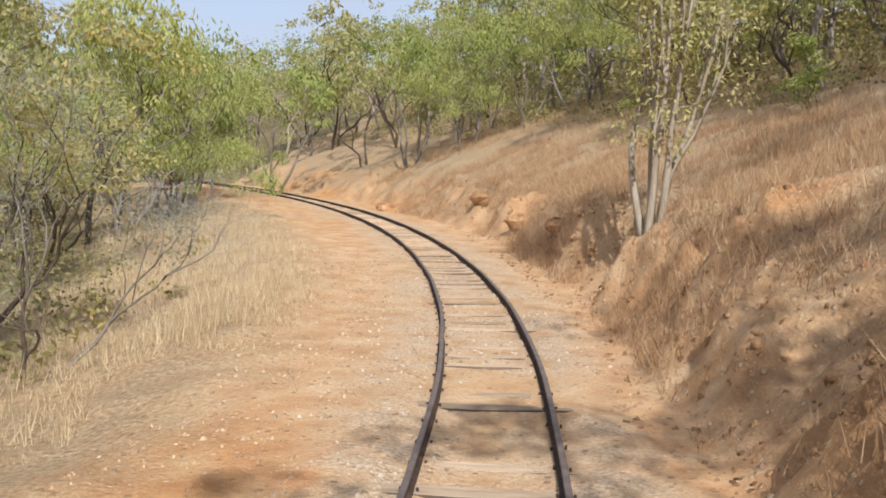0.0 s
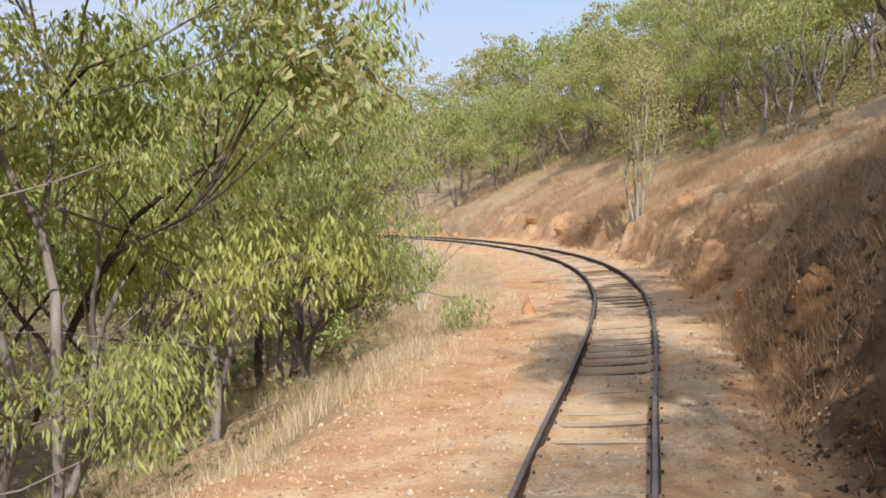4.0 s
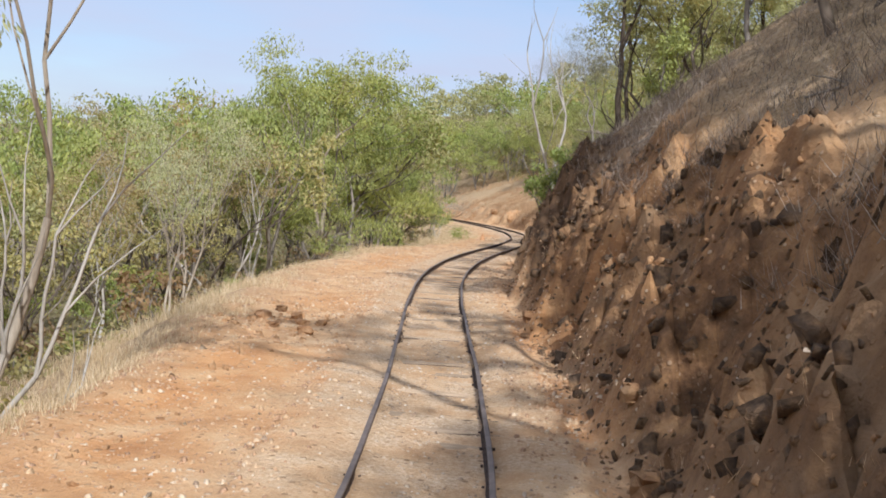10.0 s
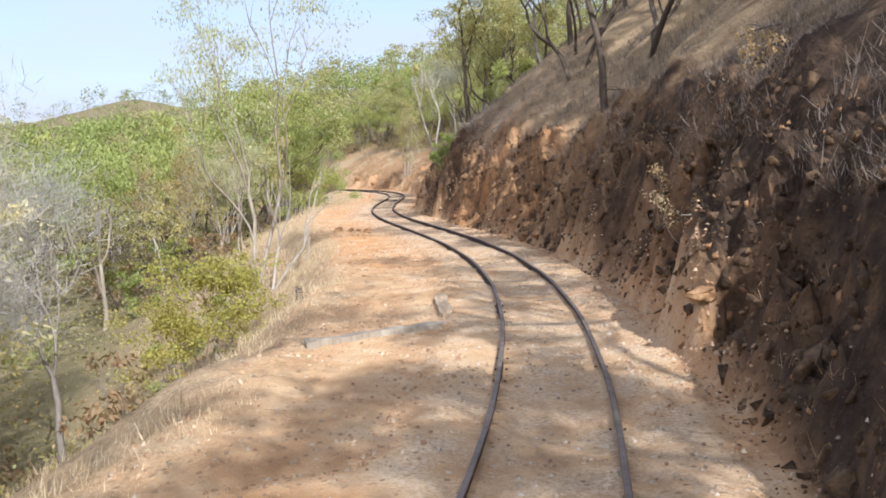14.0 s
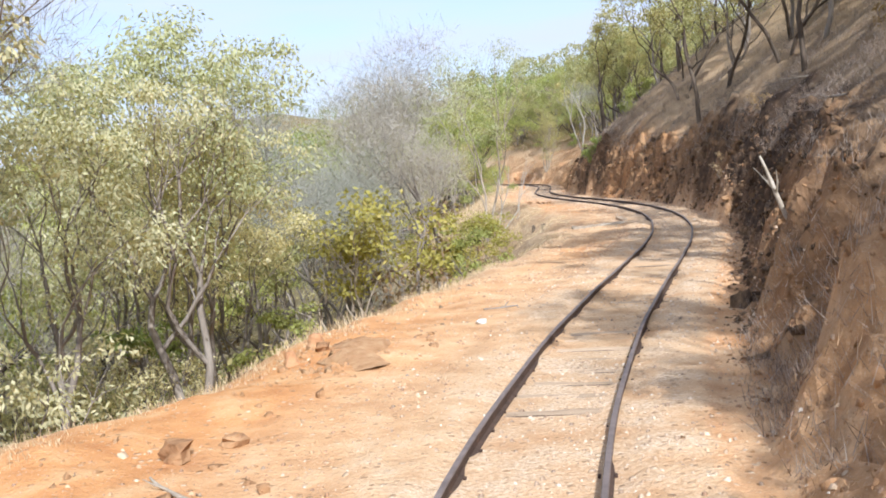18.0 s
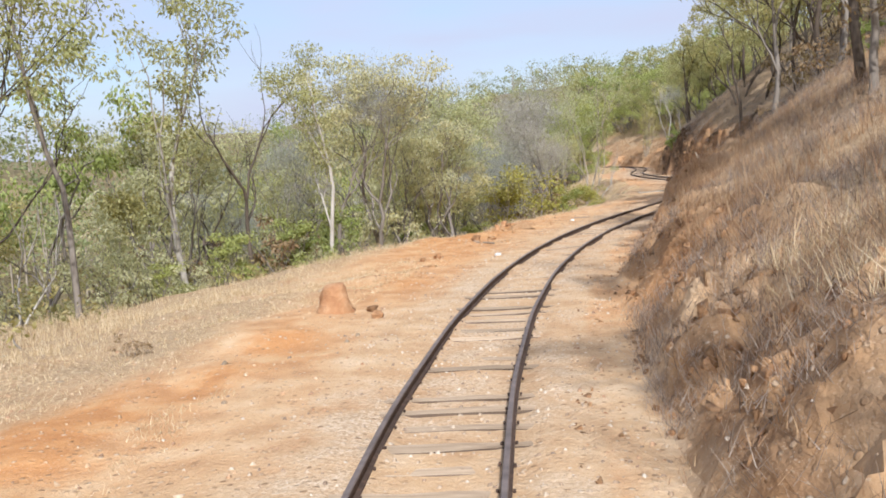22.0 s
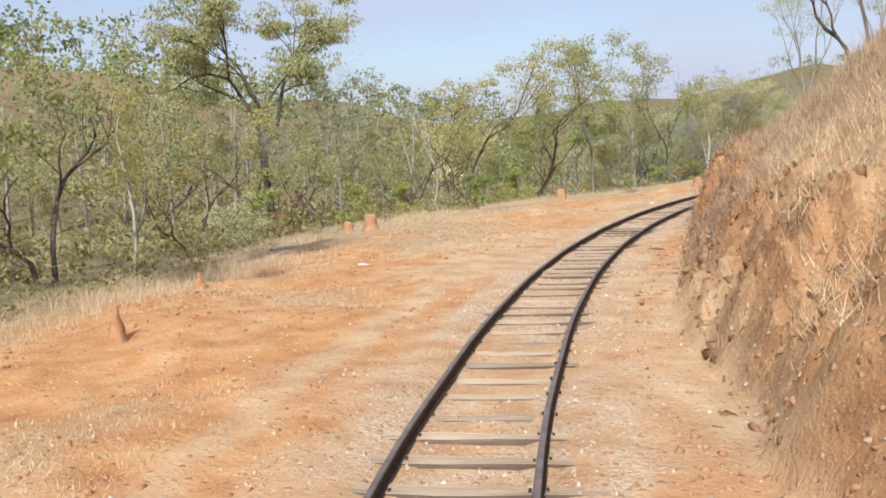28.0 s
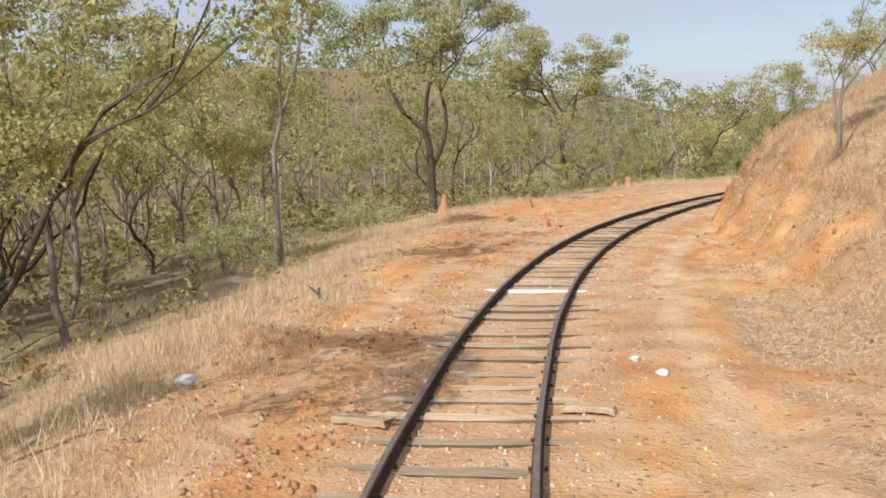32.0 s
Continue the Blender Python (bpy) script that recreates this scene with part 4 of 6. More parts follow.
# trees that stand out along the line: kind, q, s, height
for kind, q, s, h, more in (
        ("bank_tree", 15.0, -3.2, 7.4, {"turn": 40}),
        ("gum_thin", 17.5, 9.1, 12.0, {}),
        ("bare_white", 14, -8.3, 5.0, {}), ("olive_a", 18, -9.5, 8.0, {}), ("olive_a", 26, -12, 9.0, {}), ("green_a", 38, -14, 9.0, {}),
        ("green_low", -4.6, 6.7, 6.5, {}), ("green_low", -9.0, 6.8, 7.5, {}), ("green_low", -14.5, 8.0, 6.5, {}), ("green_c", -1.5, 8.4, 8.5, {}), ("green_b", -12.0, 8.2, 9.5, {}), ("green_c", 1.5, 9.5, 9.0, {}), ("green_a", 6, 8.0, 8.5, {}),
        ("green_a", -14.0, 7.6, 10.0, {"turn": 200}), ("gum_thin", -13.0, 6.9, 9.0, {}), ("green_b", -17.0, 9.5, 9.0, {}),
        ("rusty", -17.0, 10.5, 8.0, {}), ("rusty", -21.0, 9.5, 7.2, {"turn": 140}), ("rusty", -26.5, 11.5, 7.0, {"turn": 250}), ("bare_white", -26.0, -3.1, 4.8, {"tilt": (0, -14)}), ("bare", -24.5, -4.2, 4.5, {}),
        ("dark_trunk", -22.5, -4.9, 9.0, {}), ("dark_trunk", -14.0, -5.2, 9.0, {}), ("dark_trunk", -12.0, -6.5, 9.0, {}), ("dark_trunk", -51.5, -3.7, 8.0, {"tilt": (0, -8)}),
        ("dark_trunk", -62.0, -5.2, 8.0, {}),
        # the olives at q -98 and -103.5 are extras, added to shade the bank
        ("pale_sparse", -45.0, 6.3, 10.5, {}), ("bare_white", -45.6, 5.9, 4.6, {}), ("shrub_yellow", -51.0, 6.7, 2.9, {}), ("shrub_yellow", -51.8, 7.6, 2.5, {}), ("shrub_yellow", -74.7, 8.2, 4.4, {"turn": 60}), ("olive_a", -76.6, 9.6, 6.0, {}), ("grey_leafy", -79.5, 9.0, 4.6, {}), ("mauve", -72.5, 10.5, 5.8, {}), ("mauve", -68.0, 9.5, 7.0, {}), ("mauve", -77.5, 12.0, 5.0, {}), ("mauve", -82.5, 11.5, 4.6, {}), ("bare", -69.0, 7.6, 7.5, {}), ("bare", -72.0, 8.8, 6.0, {}), ("shrub_green", -33.2, -2.6, 1.7, {}), ("shrub_green", -32.0, -2.8, 1.6, {"turn": 120}), ("olive_a", -83.5, -4.8, 8.0, {}), ("olive_b", -70.5, -6.2, 8.0, {}), ("olive_a", -66.0, -7.6, 8.0, {}), ("olive_a", -59.5, -6.6, 8.5, {}), ("olive_b", -54.5, -7.2, 8.0, {}), ("olive_a", -15.5, -6.2, 8.0, {}), ("olive_b", -19.0, -7.2, 8.0, {}), ("olive_a", -10.0, -6.8, 7.5, {}), ("olive_a", -98.0, -6.8, 7.5, {}), ("olive_b", -103.5, -8.8, 7.5, {"turn": 75}), ("dark_trunk", -95.5, -7.0, 9.0, {}), ("shrub_pale", -62.8, -3.6, 0.9, {}), ("shrub_pale", -64.2, -2.2, 0.75, {}), ("shrub_pale", -61.5, -2.6, 0.7, {}), ("shrub_dry", -145.0, 4.0, 0.45, {}), ("shrub_dry", -106.0, 5.2, 0.5, {}), ("shrub_green", -32.2, -5.0, 2.2, {}),
        ("bare", -74.5, 6.0, 4.8, {}), ("bare", -66.5, 8.0, 9.0, {}), ("bare", -60.0, 11.0, 9.0, {}), ("bare", -68.5, 11.5, 10.0, {}),
        ("mauve", 10.5, 6.0, 4.4, {}), ("olive_a", 9.5, 7.8, 7.0, {}), ("olive_b", 13.5, 8.8, 7.0, {}), ("thicket", 4.6, 8.8, 5.0, {}), ("thicket", 8.6, 8.6, 5.5, {}), ("green_low", 24, -13, 7.0, {}), ("green_low", 31, -15, 7.5, {}), ("green_low", 38, -12, 7.0, {}), ("green_low", 46, -13, 8.0, {}), ("green_low", 52, -8, 8.0, {}), ("green_low", 40, 9.5, 8.0, {}), ("green_low", 48, 8, 8.0, {}), ("green_low", 58, 6, 8.5, {}), ("pale_sparse", -27.5, 8.4, 6.5, {}), ("pale_sparse", -33.0, 6.8, 5.0, {"turn": 90}), ("olive_b", -22.5, 11.5, 6.0, {}), ("bare_white", 2.6, 5.2, 2.6, {}), ("grey_leafy", -84.8, 6.6, 6.3, {"turn": 20}), ("grey_leafy", -89.8, 6.8, 6.5, {"turn": 130}), ("bare", -91.2, 7.2, 6.2, {}), ("grey_leafy", -82.6, 8.2, 5.8, {"turn": 250}), ("grey_leafy", -87.0, 7.4, 5.4, {"turn": 310}), ("bare", -86.0, 9.5, 6.5, {}), ("mauve", -89.5, 9.8, 5.0, {}), ("olive_a", -170.5, 5.6, 7.0, {}), ("grey_leafy", -80.5, 10.5, 6.5, {}), ("olive_b", -84.0, 13.0, 7.5, {}), ("bare", -75.0, 10.0, 6.0, {}), ("bare", -70.5, 9.6, 6.8, {}), ("shrub_green", -72.2, 5.4, 1.8, {}), ("grey_leafy", -90.0, 14.0, 7.0, {}),
        ("gum_white", -93.5, 6.7, 6.0, {}), ("gum_white", -94.5, 10.5, 9.0, {}), ("gum_thin", -98.5, 11.0, 8.5, {}), ("dead_dark", -93.2, 9.5, 8.0, {}),
        ("olive_b", -99.0, 14.5, 9.0, {}), ("olive_b", -103.0, 17.5, 9.0, {}), ("bare_white", -98.5, 13.0, 3.5, {}),
        ("mauve", -113.5, 15.6, 7.5, {}), ("olive_b", -113.5, 12.4, 4.5, {}), ("bare_white", -112.0, 11.8, 5.5, {}), ("dark_gum", -114.0, 19.0, 11.5, {"turn": 90}), ("dark_gum", -136.2, 11.4, 10.5, {"turn": 200}),
        ("pale_sparse", -120.5, -4.2, 5.0, {}), ("pale_sparse", -117.0, -7.5, 7.0, {}), ("olive_a", -152.0, -5.3, 4.4, {}), ("olive_b", -149.0, -9.5, 5.5, {}), ("olive_b", -127.5, -5.6, 5.5, {}), ("pale_sparse", -109.0, -5.6, 7.5, {}), ("gum_thin", -113.0, -6.0, 7.5, {}), ("pale_sparse", -136.0, -8.5, 7.0, {}), ("olive_b", -121.5, -9.5, 7.0, {}), ("olive_a", -128, -11, 6.5, {}), ("gum_thin", -101.5, -8.0, 7.5, {}), ("gum_thin", -104.5, -9.5, 8.0, {}), ("olive_b", -146.0, 17.0, 8.0, {}), ("olive_a", -150.5, 10.5, 6.5, {}), ("olive_a", -141, 16.0, 7.0, {}), ("olive_a", -155.0, 12.0, 8.0, {}), ("olive_a", -158.0, 9.5, 7.0, {}), ("olive_b", -161.0, 11.0, 7.5, {}), ("dark_gum", -158, 17, 10.0, {})):
    plant(kind, q, s, h, thing="shrub" if kind.startswith("shrub") else "tree", **more)


def thin_out(name, keep, tail):
    """A lighter kind for trees deeper in the woods: fewer and larger leaves."""
    trunk, crown, label, h = TREES[name]
    co = np.empty(len(crown.vertices) * 3, dtype=np.float32)
    crown.vertices.foreach_get("co", co)
    v = co.reshape(-1, 4, 3)
    v = v[:int(len(v) * keep)]
    mid = v.mean(1, keepdims=True)
    v = (mid + (v - mid) * (1 / keep) ** 0.45).reshape(-1, 3)
    TREES[name + tail] = (THICK[name], fast_mesh("crown", v, np.arange(len(v)), 4, crown.materials[0]), label, h)


def join_deep(rows):
    """Trees deep in the woods, joined by their bark and leaves."""
    piles = {}
    for kind, m in rows:
        a = np.array(m)
        for me in (THICK.get(kind, TREES[kind][0]), TREES[kind][1]):
            if me is None:
                continue
            co = np.empty(len(me.vertices) * 3, dtype=np.float32)
            me.vertices.foreach_get("co", co)
            lp = np.empty(len(me.loops), dtype=np.int32)
            me.loops.foreach_get("vertex_index", lp)
            pile = piles.setdefault(me.materials[0].name, [me.materials[0], [], [], 0])
            pile[1].append(co.reshape(-1, 3) @ a[:3, :3].T + a[:3, 3])
            pile[2].append(lp + pile[3])
            pile[3] += len(me.vertices)
    for mat, vs, ls, n in piles.values():
        leafy = mat.name.startswith("leaf")
        name = "woodland_foliage" if leafy else "woodland_stems"
        me = fast_mesh(name, np.concatenate(vs), np.concatenate(ls), 4, mat, not leafy)
        tagged(new(name, me), "foliage of trees deep in the woods" if leafy else "stems of trees deep in the woods", "woods", kind="stuff")


def scatter_trees():
    """The woods on both sides of the line."""
    rnd = random.Random(3)
    for name in ("green_a", "green_b", "green_c", "olive_a", "olive_b", "grey_leafy"):
        thin_out(name, 0.42, "_deep")
        thin_out(name, 0.13, "_deep_far")
    left = ("green_a_deep", "green_b_deep", "green_c_deep", "olive_a_deep", "olive_b_deep", "green_b_deep")
    hills = ("green_a_deep", "olive_a_deep", "olive_b_deep", "green_b_deep", "olive_a_deep", "olive_b_deep")
    mid = ("bare", "grey_leafy_deep", "olive_a_deep", "green_b_deep", "olive_b_deep", "bare")
    late = ("olive_a_deep", "olive_b_deep", "gum_white", "gum_thin", "olive_b_deep", "olive_a_deep")
    crest = ("dark_trunk", "olive_b_deep", "olive_a_deep", "olive_b_deep")
    placed, deep = [], []
    for q0, q1, s0, s1, n, kinds, h in ((0, 20, 10, 26, 9, left, 8.0), (20, 55, 10, 26, 13, left, 6.0), (-45, 0, 10, 30, 30, left, 9), (-95, -45, 10, 30, 32, mid, 8), (-122, -95, 15, 40, 25, late, 5.6), (-150, -122, 15, 40, 27, late, 7.4),
                                        (-188, -150, 8, 26, 36, late, 9.0), (10, 80, -34, -13, 40, hills, 9.5), (6, 80, -22, -10, 46, hills, 6.8), (-88, 8, -12, -5.6, 44, crest, 8), (-70, 10, -26, -12, 14, late, 8), (-150, -88, -30, -13, 18, late, 6),
                                        (40, 95, 6, 26, 28, left, 10.5), (52, 95, -14, -5, 12, hills, 9.5), (62, 125, -30, 40, 46, hills, 10.5), (-188, -160, -26, -12, 8, late, 8)):
        for _ in range(n):
            for _try in range(12):
                q, s = rnd.uniform(q0, q1), rnd.uniform(s0, s1)
                if all((q - a) ** 2 + (s - b) ** 2 > 5 for a, b in placed):
                    break
            placed.append((q, s))
            kind, k, turn = rnd.choice(kinds), h * rnd.uniform(0.75, 1.2), rnd.uniform(0, 360)
            if q > 46 or s > 23 or s < -15:
                kind = kind + "_far" if kind.endswith("_deep") else kind
                deep.append((kind, place(q, s, None, turn, 0.1, k / TREES[kind][3])))
            else:
                plant(kind, q, s, k, turn, group="trees of the woodland")
    join_deep(deep)
    for q0, q1, s0, s1, n, kinds in ((-45, 10, 6.8, 14, 22, ("shrub_green", "shrub_green", "shrub_dry")), (-95, -45, 6, 16, 24, ("shrub_dry", "shrub_green", "shrub_dry")), (-97, -76, 6.6, 12, 20, ("shrub_grey", "shrub_grey", "shrub_green")), (-122, -97, 11, 18, 10, ("shrub_grey", "shrub_green")),
                                     (-165, -95, 13, 24, 30, ("shrub_grey", "shrub_dry", "shrub_grey")), (-185, -150, 6, 14, 14, ("shrub_dry", "shrub_grey")),
                                     (-120, -75, -10, -5.5, 14, ("shrub_dry", "shrub_dry", "shrub_green")), (-70, 40, -14, -8, 16, ("shrub_dry", "shrub_green"))):
        for _ in range(n):
            plant(rnd.choice(kinds), rnd.uniform(q0, q1), rnd.uniform(s0, s1), rnd.uniform(1.1, 2.6), rnd.uniform(0, 360), thing="shrub", group="shrubs under the trees")


scatter_trees()


def far_woods():
    """Woods on the hills round about, as one mass of leaf sprays and stems."""
    rng = np.random.default_rng(21)
    n = 4600
    ang, rad = rng.uniform(0, 2 * math.pi, n), 22 + 330 * rng.uniform(0, 1, n) ** 1.7
    cx, cy = np.where(rng.uniform(0, 1, n) < 0.5, -20, 0) + rad * np.cos(ang), rng.uniform(-170, 90, n) + rad * np.sin(ang)
    q, s = nearest(cx, cy)
    keep = ((s > 30) | (s < -24) | (q > 88)) & (np.abs(s) > 5) & (cy > -165) & (cx < 110) & ((q > 0) | (s > -42)) & ((np.abs(q + 97) > 45) | (np.abs(s - 100) > 40) | (rng.uniform(0, 1, n) < 0.75))
    cx, cy, q, s = cx[keep], cy[keep], q[keep], s[keep]
    z = land(q, s, 0.0)
    n, per = len(cx), 84
    h = rng.uniform(6, 11.5, n)
    cl = rng.normal(0, 1, (n, 8, 3))
    cl /= np.linalg.norm(cl, axis=2)[:, :, None]
    cl *= rng.uniform(0.5, 1.0, (n, 8, 1)) * np.stack([h * 0.32, h * 0.32, h * 0.30], 1)[:, None, :]
    o = rng.normal(0, 1, (n, per, 3))
    o /= np.linalg.norm(o, axis=2)[:, :, None]
    c = cl[:, np.arange(per) % 8] + o * (h * 0.13)[:, None, None] * rng.uniform(0.5, 1.1, (n, per, 1)) * np.array([1, 1, 0.7])
    o = o.reshape(-1, 3)
    c = c + np.stack([cx, cy, z + h * 0.62], 1)[:, None, :]
    c = c.reshape(-1, 3)
    m = len(c)
    ax = rng.normal(0, 1, (m, 3)) + np.array([0, 0, -0.4])
    ax /= np.linalg.norm(ax, axis=1)[:, None]
    w = np.cross(ax, o + rng.normal(0, 0.3, (m, 3)) + np.array([0, 0, 0.5]))
    w /= np.linalg.norm(w, axis=1)[:, None]
    k = np.repeat(np.clip(np.abs(s) / 130, 0.34, 0.8), per)[:, None]
    ln, wd = k * rng.uniform(0.55, 1.25, (m, 1)), k * rng.uniform(0.2, 0.4, (m, 1))
    v = np.stack([c, c + ax * ln * 0.5 + w * wd, c + ax * ln, c + ax * ln * 0.5 - w * wd], 1).reshape(-1, 3)
    tagged(new("distant_woods", fast_mesh("distant_woods", v, np.arange(m * 4), 4, LEAF_FAR)), "olive green eucalypt woods on the hills", "woods", kind="stuff")
    paths = [[(Vector((cx[i], cy[i], z[i] - 0.5)), 0.12), (Vector((cx[i] + rng.normal(0, 0.4), cy[i] + rng.normal(0, 0.4), z[i] + h[i] * 0.7)), 0.05)] for i in range(0, n, 2)]
    v, lp = tubes(paths, 4)
    tagged(new("distant_trunks", fast_mesh("distant_trunks", v, lp, 4, BARK_PALE)), "pale trunks of the woods on the hills", "woods", kind="stuff")


LEAF_FAR = leaf_material("leaf_far", (0.17, 0.185, 0.09), (0.31, 0.32, 0.16), (0.40, 0.35, 0.20), 0.3, 0.11)
LEAF_LOW = leaf_material("leaf_undergrowth", (0.16, 0.15, 0.07), (0.35, 0.32, 0.15), (0.46, 0.35, 0.21), 0.35, 0.25)
far_woods()


def undergrowth():
    """Low scrub under the woods, as one mass of leaf sprays."""
    rng = np.random.default_rng(77)
    n, per = 4600, 32
    q = rng.uniform(-178, 130, n)
    side = rng.uniform(0, 1, n) < 0.72
    u = rng.uniform(0, 1, n)
    s = np.where(side, key(FALL, 1, q) + 2.6 + 46 * u ** 1.3, -(key(BANK, 1, q) + 9 + 24 * u))
    keep = (q < -94) | (q > -64) | (s < 0) | (s > 17) | (rng.uniform(0, 1, n) < 0.8)
    q, s = np.concatenate([q[keep], rng.uniform(4, 85, 1300)]), np.concatenate([s[keep], rng.uniform(-27, -9.5, 1300)])
    n = len(q)
    x, y, _ = line_at(q, s)
    z = land(q, s)
    h = rng.uniform(0.6, 2.4, n) * np.clip((np.abs(s) - key(FALL, 1, q)) / 9, 0.35, 1)
    c = rng.normal(0, 1, (n, per, 3))
    c /= np.linalg.norm(c, axis=2)[:, :, None]
    o = c.reshape(-1, 3)
    c = c * rng.uniform(0.3, 1.0, (n, per, 1)) * np.stack([h * 0.8, h * 0.8, h * 0.55], 1)[:, None, :] + np.stack([x, y, z + h * 0.5], 1)[:, None, :]
    c = c.reshape(-1, 3)
    m = len(c)
    ax = rng.normal(0, 1, (m, 3))
    ax /= np.linalg.norm(ax, axis=1)[:, None]
    w = np.cross(ax, o + rng.normal(0, 0.4, (m, 3)) + np.array([0, 0, 0.4]))
    w /= np.linalg.norm(w, axis=1)[:, None]
    k = np.repeat(np.clip((np.abs(s) - 4) / 30, 0.3, 0.72), per)[:, None]
    ln, wd = k * rng.uniform(0.3, 0.7, (m, 1)), k * rng.uniform(0.07, 0.165, (m, 1))
    v = np.stack([c, c + ax * ln * 0.5 + w * wd, c + ax * ln, c + ax * ln * 0.5 - w * wd], 1).reshape(-1, 3)
    tagged(new("undergrowth", fast_mesh("undergrowth", v, np.arange(m * 4), 4, LEAF_LOW)), "olive and brown scrub under the trees", "undergrowth", kind="stuff")


undergrowth()


# ---- grass, gravel and stones ----
def tufts(name, label, q, s, h, material, blades=9, fan=0.35, width=0.008):
    """Dry grass: each blade a thin bent strip."""
    rng = np.random.default_rng(len(q))
    x, y, _ = line_at(q, s)
    z = land(q, s)
    base = np.repeat(np.stack([x, y, z - 0.02], 1), blades, 0)
    n = len(base)
    base[:, :2] += rng.normal(0, 0.09, (n, 2))
    hh = np.repeat(h, blades) * rng.uniform(0.5, 1.15, n)
    d = np.stack([rng.normal(0, fan, n), rng.normal(0, fan, n), np.ones(n)], 1)
    d /= np.linalg.norm(d, axis=1)[:, None]
    a = rng.uniform(0, 2 * math.pi, n)
    w = np.stack([np.cos(a), np.sin(a), 0 * a], 1) * (width * rng.uniform(0.6, 1.4, n))[:, None]
    tip = base + d * hh[:, None] + np.stack([rng.normal(0, 0.1, n), rng.normal(0, 0.1, n), 0 * a], 1) * hh[:, None]
    v = np.stack([base - w, base + w, tip], 1).reshape(-1, 3)
    lp = np.arange(n * 3)
    return tagged(new(name, fast_mesh(name, v, lp, 3, material)), label, "grass", kind="stuff")


def grass():
    rng = np.random.default_rng(9)

    def spread(n, q0, q1, f):
        q = rng.uniform(q0, q1, n)
        return q, f(q, rng.uniform(0, 1, n))
    # the left shoulder and the slope below it
    q, s = spread(30000, -186, 56, lambda q, u: key(FALL, 1, q) - np.interp(q, [-150, -140], [0.7, 0.25]) + 7 * u ** 1.6)
    k = fbm(q * 0.3, s * 0.35, 50, 3) > -0.4
    q, s = q[k], s[k]
    tall = np.clip(0.62 + 0.5 * fbm(q * 0.45, s * 0.5, 51, 3), 0.3, 1.2) * np.interp(q, [-190, -150, -96, -92, -70, -62, 0], [1.0, 0.9, 0.8, 0.55, 0.5, 0.8, 1.0]) * np.clip(0.45 + (s - key(FALL, 1, q)) * 0.8, 0.35, 1)
    tufts("shoulder_grass", "long pale dry grass along the shoulder", q, s, rng.uniform(0.3, 0.75, len(q)) * tall, STRAW, 9, 0.3, 0.0048)
    # the hill above the cutting
    q, s = spread(34000, -190, 60, lambda q, u: -(key(BANK, 1, q) + key(BANK, 3, q) / key(BANK, 2, q) * 0.75 + 11 * u ** 1.25))
    k = (fbm(q * 0.35, s * 0.35, 52, 3) > -0.35)
    # along this stretch the grass colour holds the bank's shade
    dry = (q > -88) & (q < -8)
    tufts("hill_grass", "dry reddish straw grass on the bank", q[k & ~dry], s[k & ~dry], rng.uniform(0.2, 0.6, (k & ~dry).sum()), STRAW_RED, 9, 0.4, 0.005)
    tufts("shade_grass", "dry grass on the cutting with shade put into its colour", q[k & dry], s[k & dry], rng.uniform(0.15, 0.45, (k & dry).sum()), STRAW_SHADE, 8, 0.5, 0.005)
    q, s = spread(6000, -78, -10, lambda q, u: -(key(BANK, 1, q) + key(BANK, 3, q) / key(BANK, 2, q) * 0.7 + 4.5 * u ** 1.4))
    k = fbm(q * 0.4, s * 0.4, 59, 3) > -0.2
    tufts("hanging_grass", "grey dead grass hanging over the top of the cutting", q[k], s[k], rng.uniform(0.2, 0.55, k.sum()), BRUSH, 9, 1.0, 0.005)
    q, s = spread(12000, -136, -86, lambda q, u: -(key(BANK, 1, q) + 0.1 + 5.5 * u ** 1.1))
    k = fbm(q * 0.5, s * 0.5, 57, 3) > -0.4
    tufts("bank_brush", "grey dry brush and grass on the bank", q[k], s[k], rng.uniform(0.12, 0.42, k.sum()), BRUSH, 10, 0.75, 0.004)
    # straw over the grassy banks at both ends of the cutting
    q, s = spread(15000, -186, -108, lambda q, u: -(key(BANK, 1, q) + 0.35 + np.interp(q, [-146, -138], [0.0, 0.9]) + 5.5 * u ** 1.2))
    k = fbm(q * 0.4, s * 0.45, 54, 4) > -0.35
    tufts("bank_straw", "pale straw grass over the red bank", q[k], s[k], rng.uniform(0.12, 0.42, k.sum()) * np.interp(q[k], [-150, -142, -112], [0.75, 1.0, 1.0]), STRAW, 8, 0.6, 0.005)
    q, s = spread(15000, -14, 44, lambda q, u: -(key(BANK, 1, q) - 0.1 + 6 * u ** 1.1))
    k = fbm(q * 0.4, s * 0.45, 55, 4) > -0.3
    tufts("bank_dry_grass", "dry pinkish straw grass covering the bank", q[k], s[k], rng.uniform(0.15, 0.5, k.sum()), STRAW_RED, 9, 0.5, 0.005)
    q, s = spread(13000, -182, -142, lambda q, u: -(np.interp(q, [-158, -152], [3.0, 2.9]) + 2.8 * u))
    k = fbm(q * 0.6, s * 0.6, 18, 4) > -0.35
    tufts("flat_straw", "flattened straw litter beside the footpath", q[k], s[k], rng.uniform(0.06, 0.2, k.sum()), STRAW, 8, 1.8, 0.0045)
    # thin patches on the wide bench
    q, s = spread(17000, -165, -96, lambda q, u: 2.6 + (key(FALL, 1, q) - 2.6) * u)
    k = (fbm(q * 0.25, s * 0.3, 12, 4) > -0.2) & (bare_patch(q, s) < 0.35)
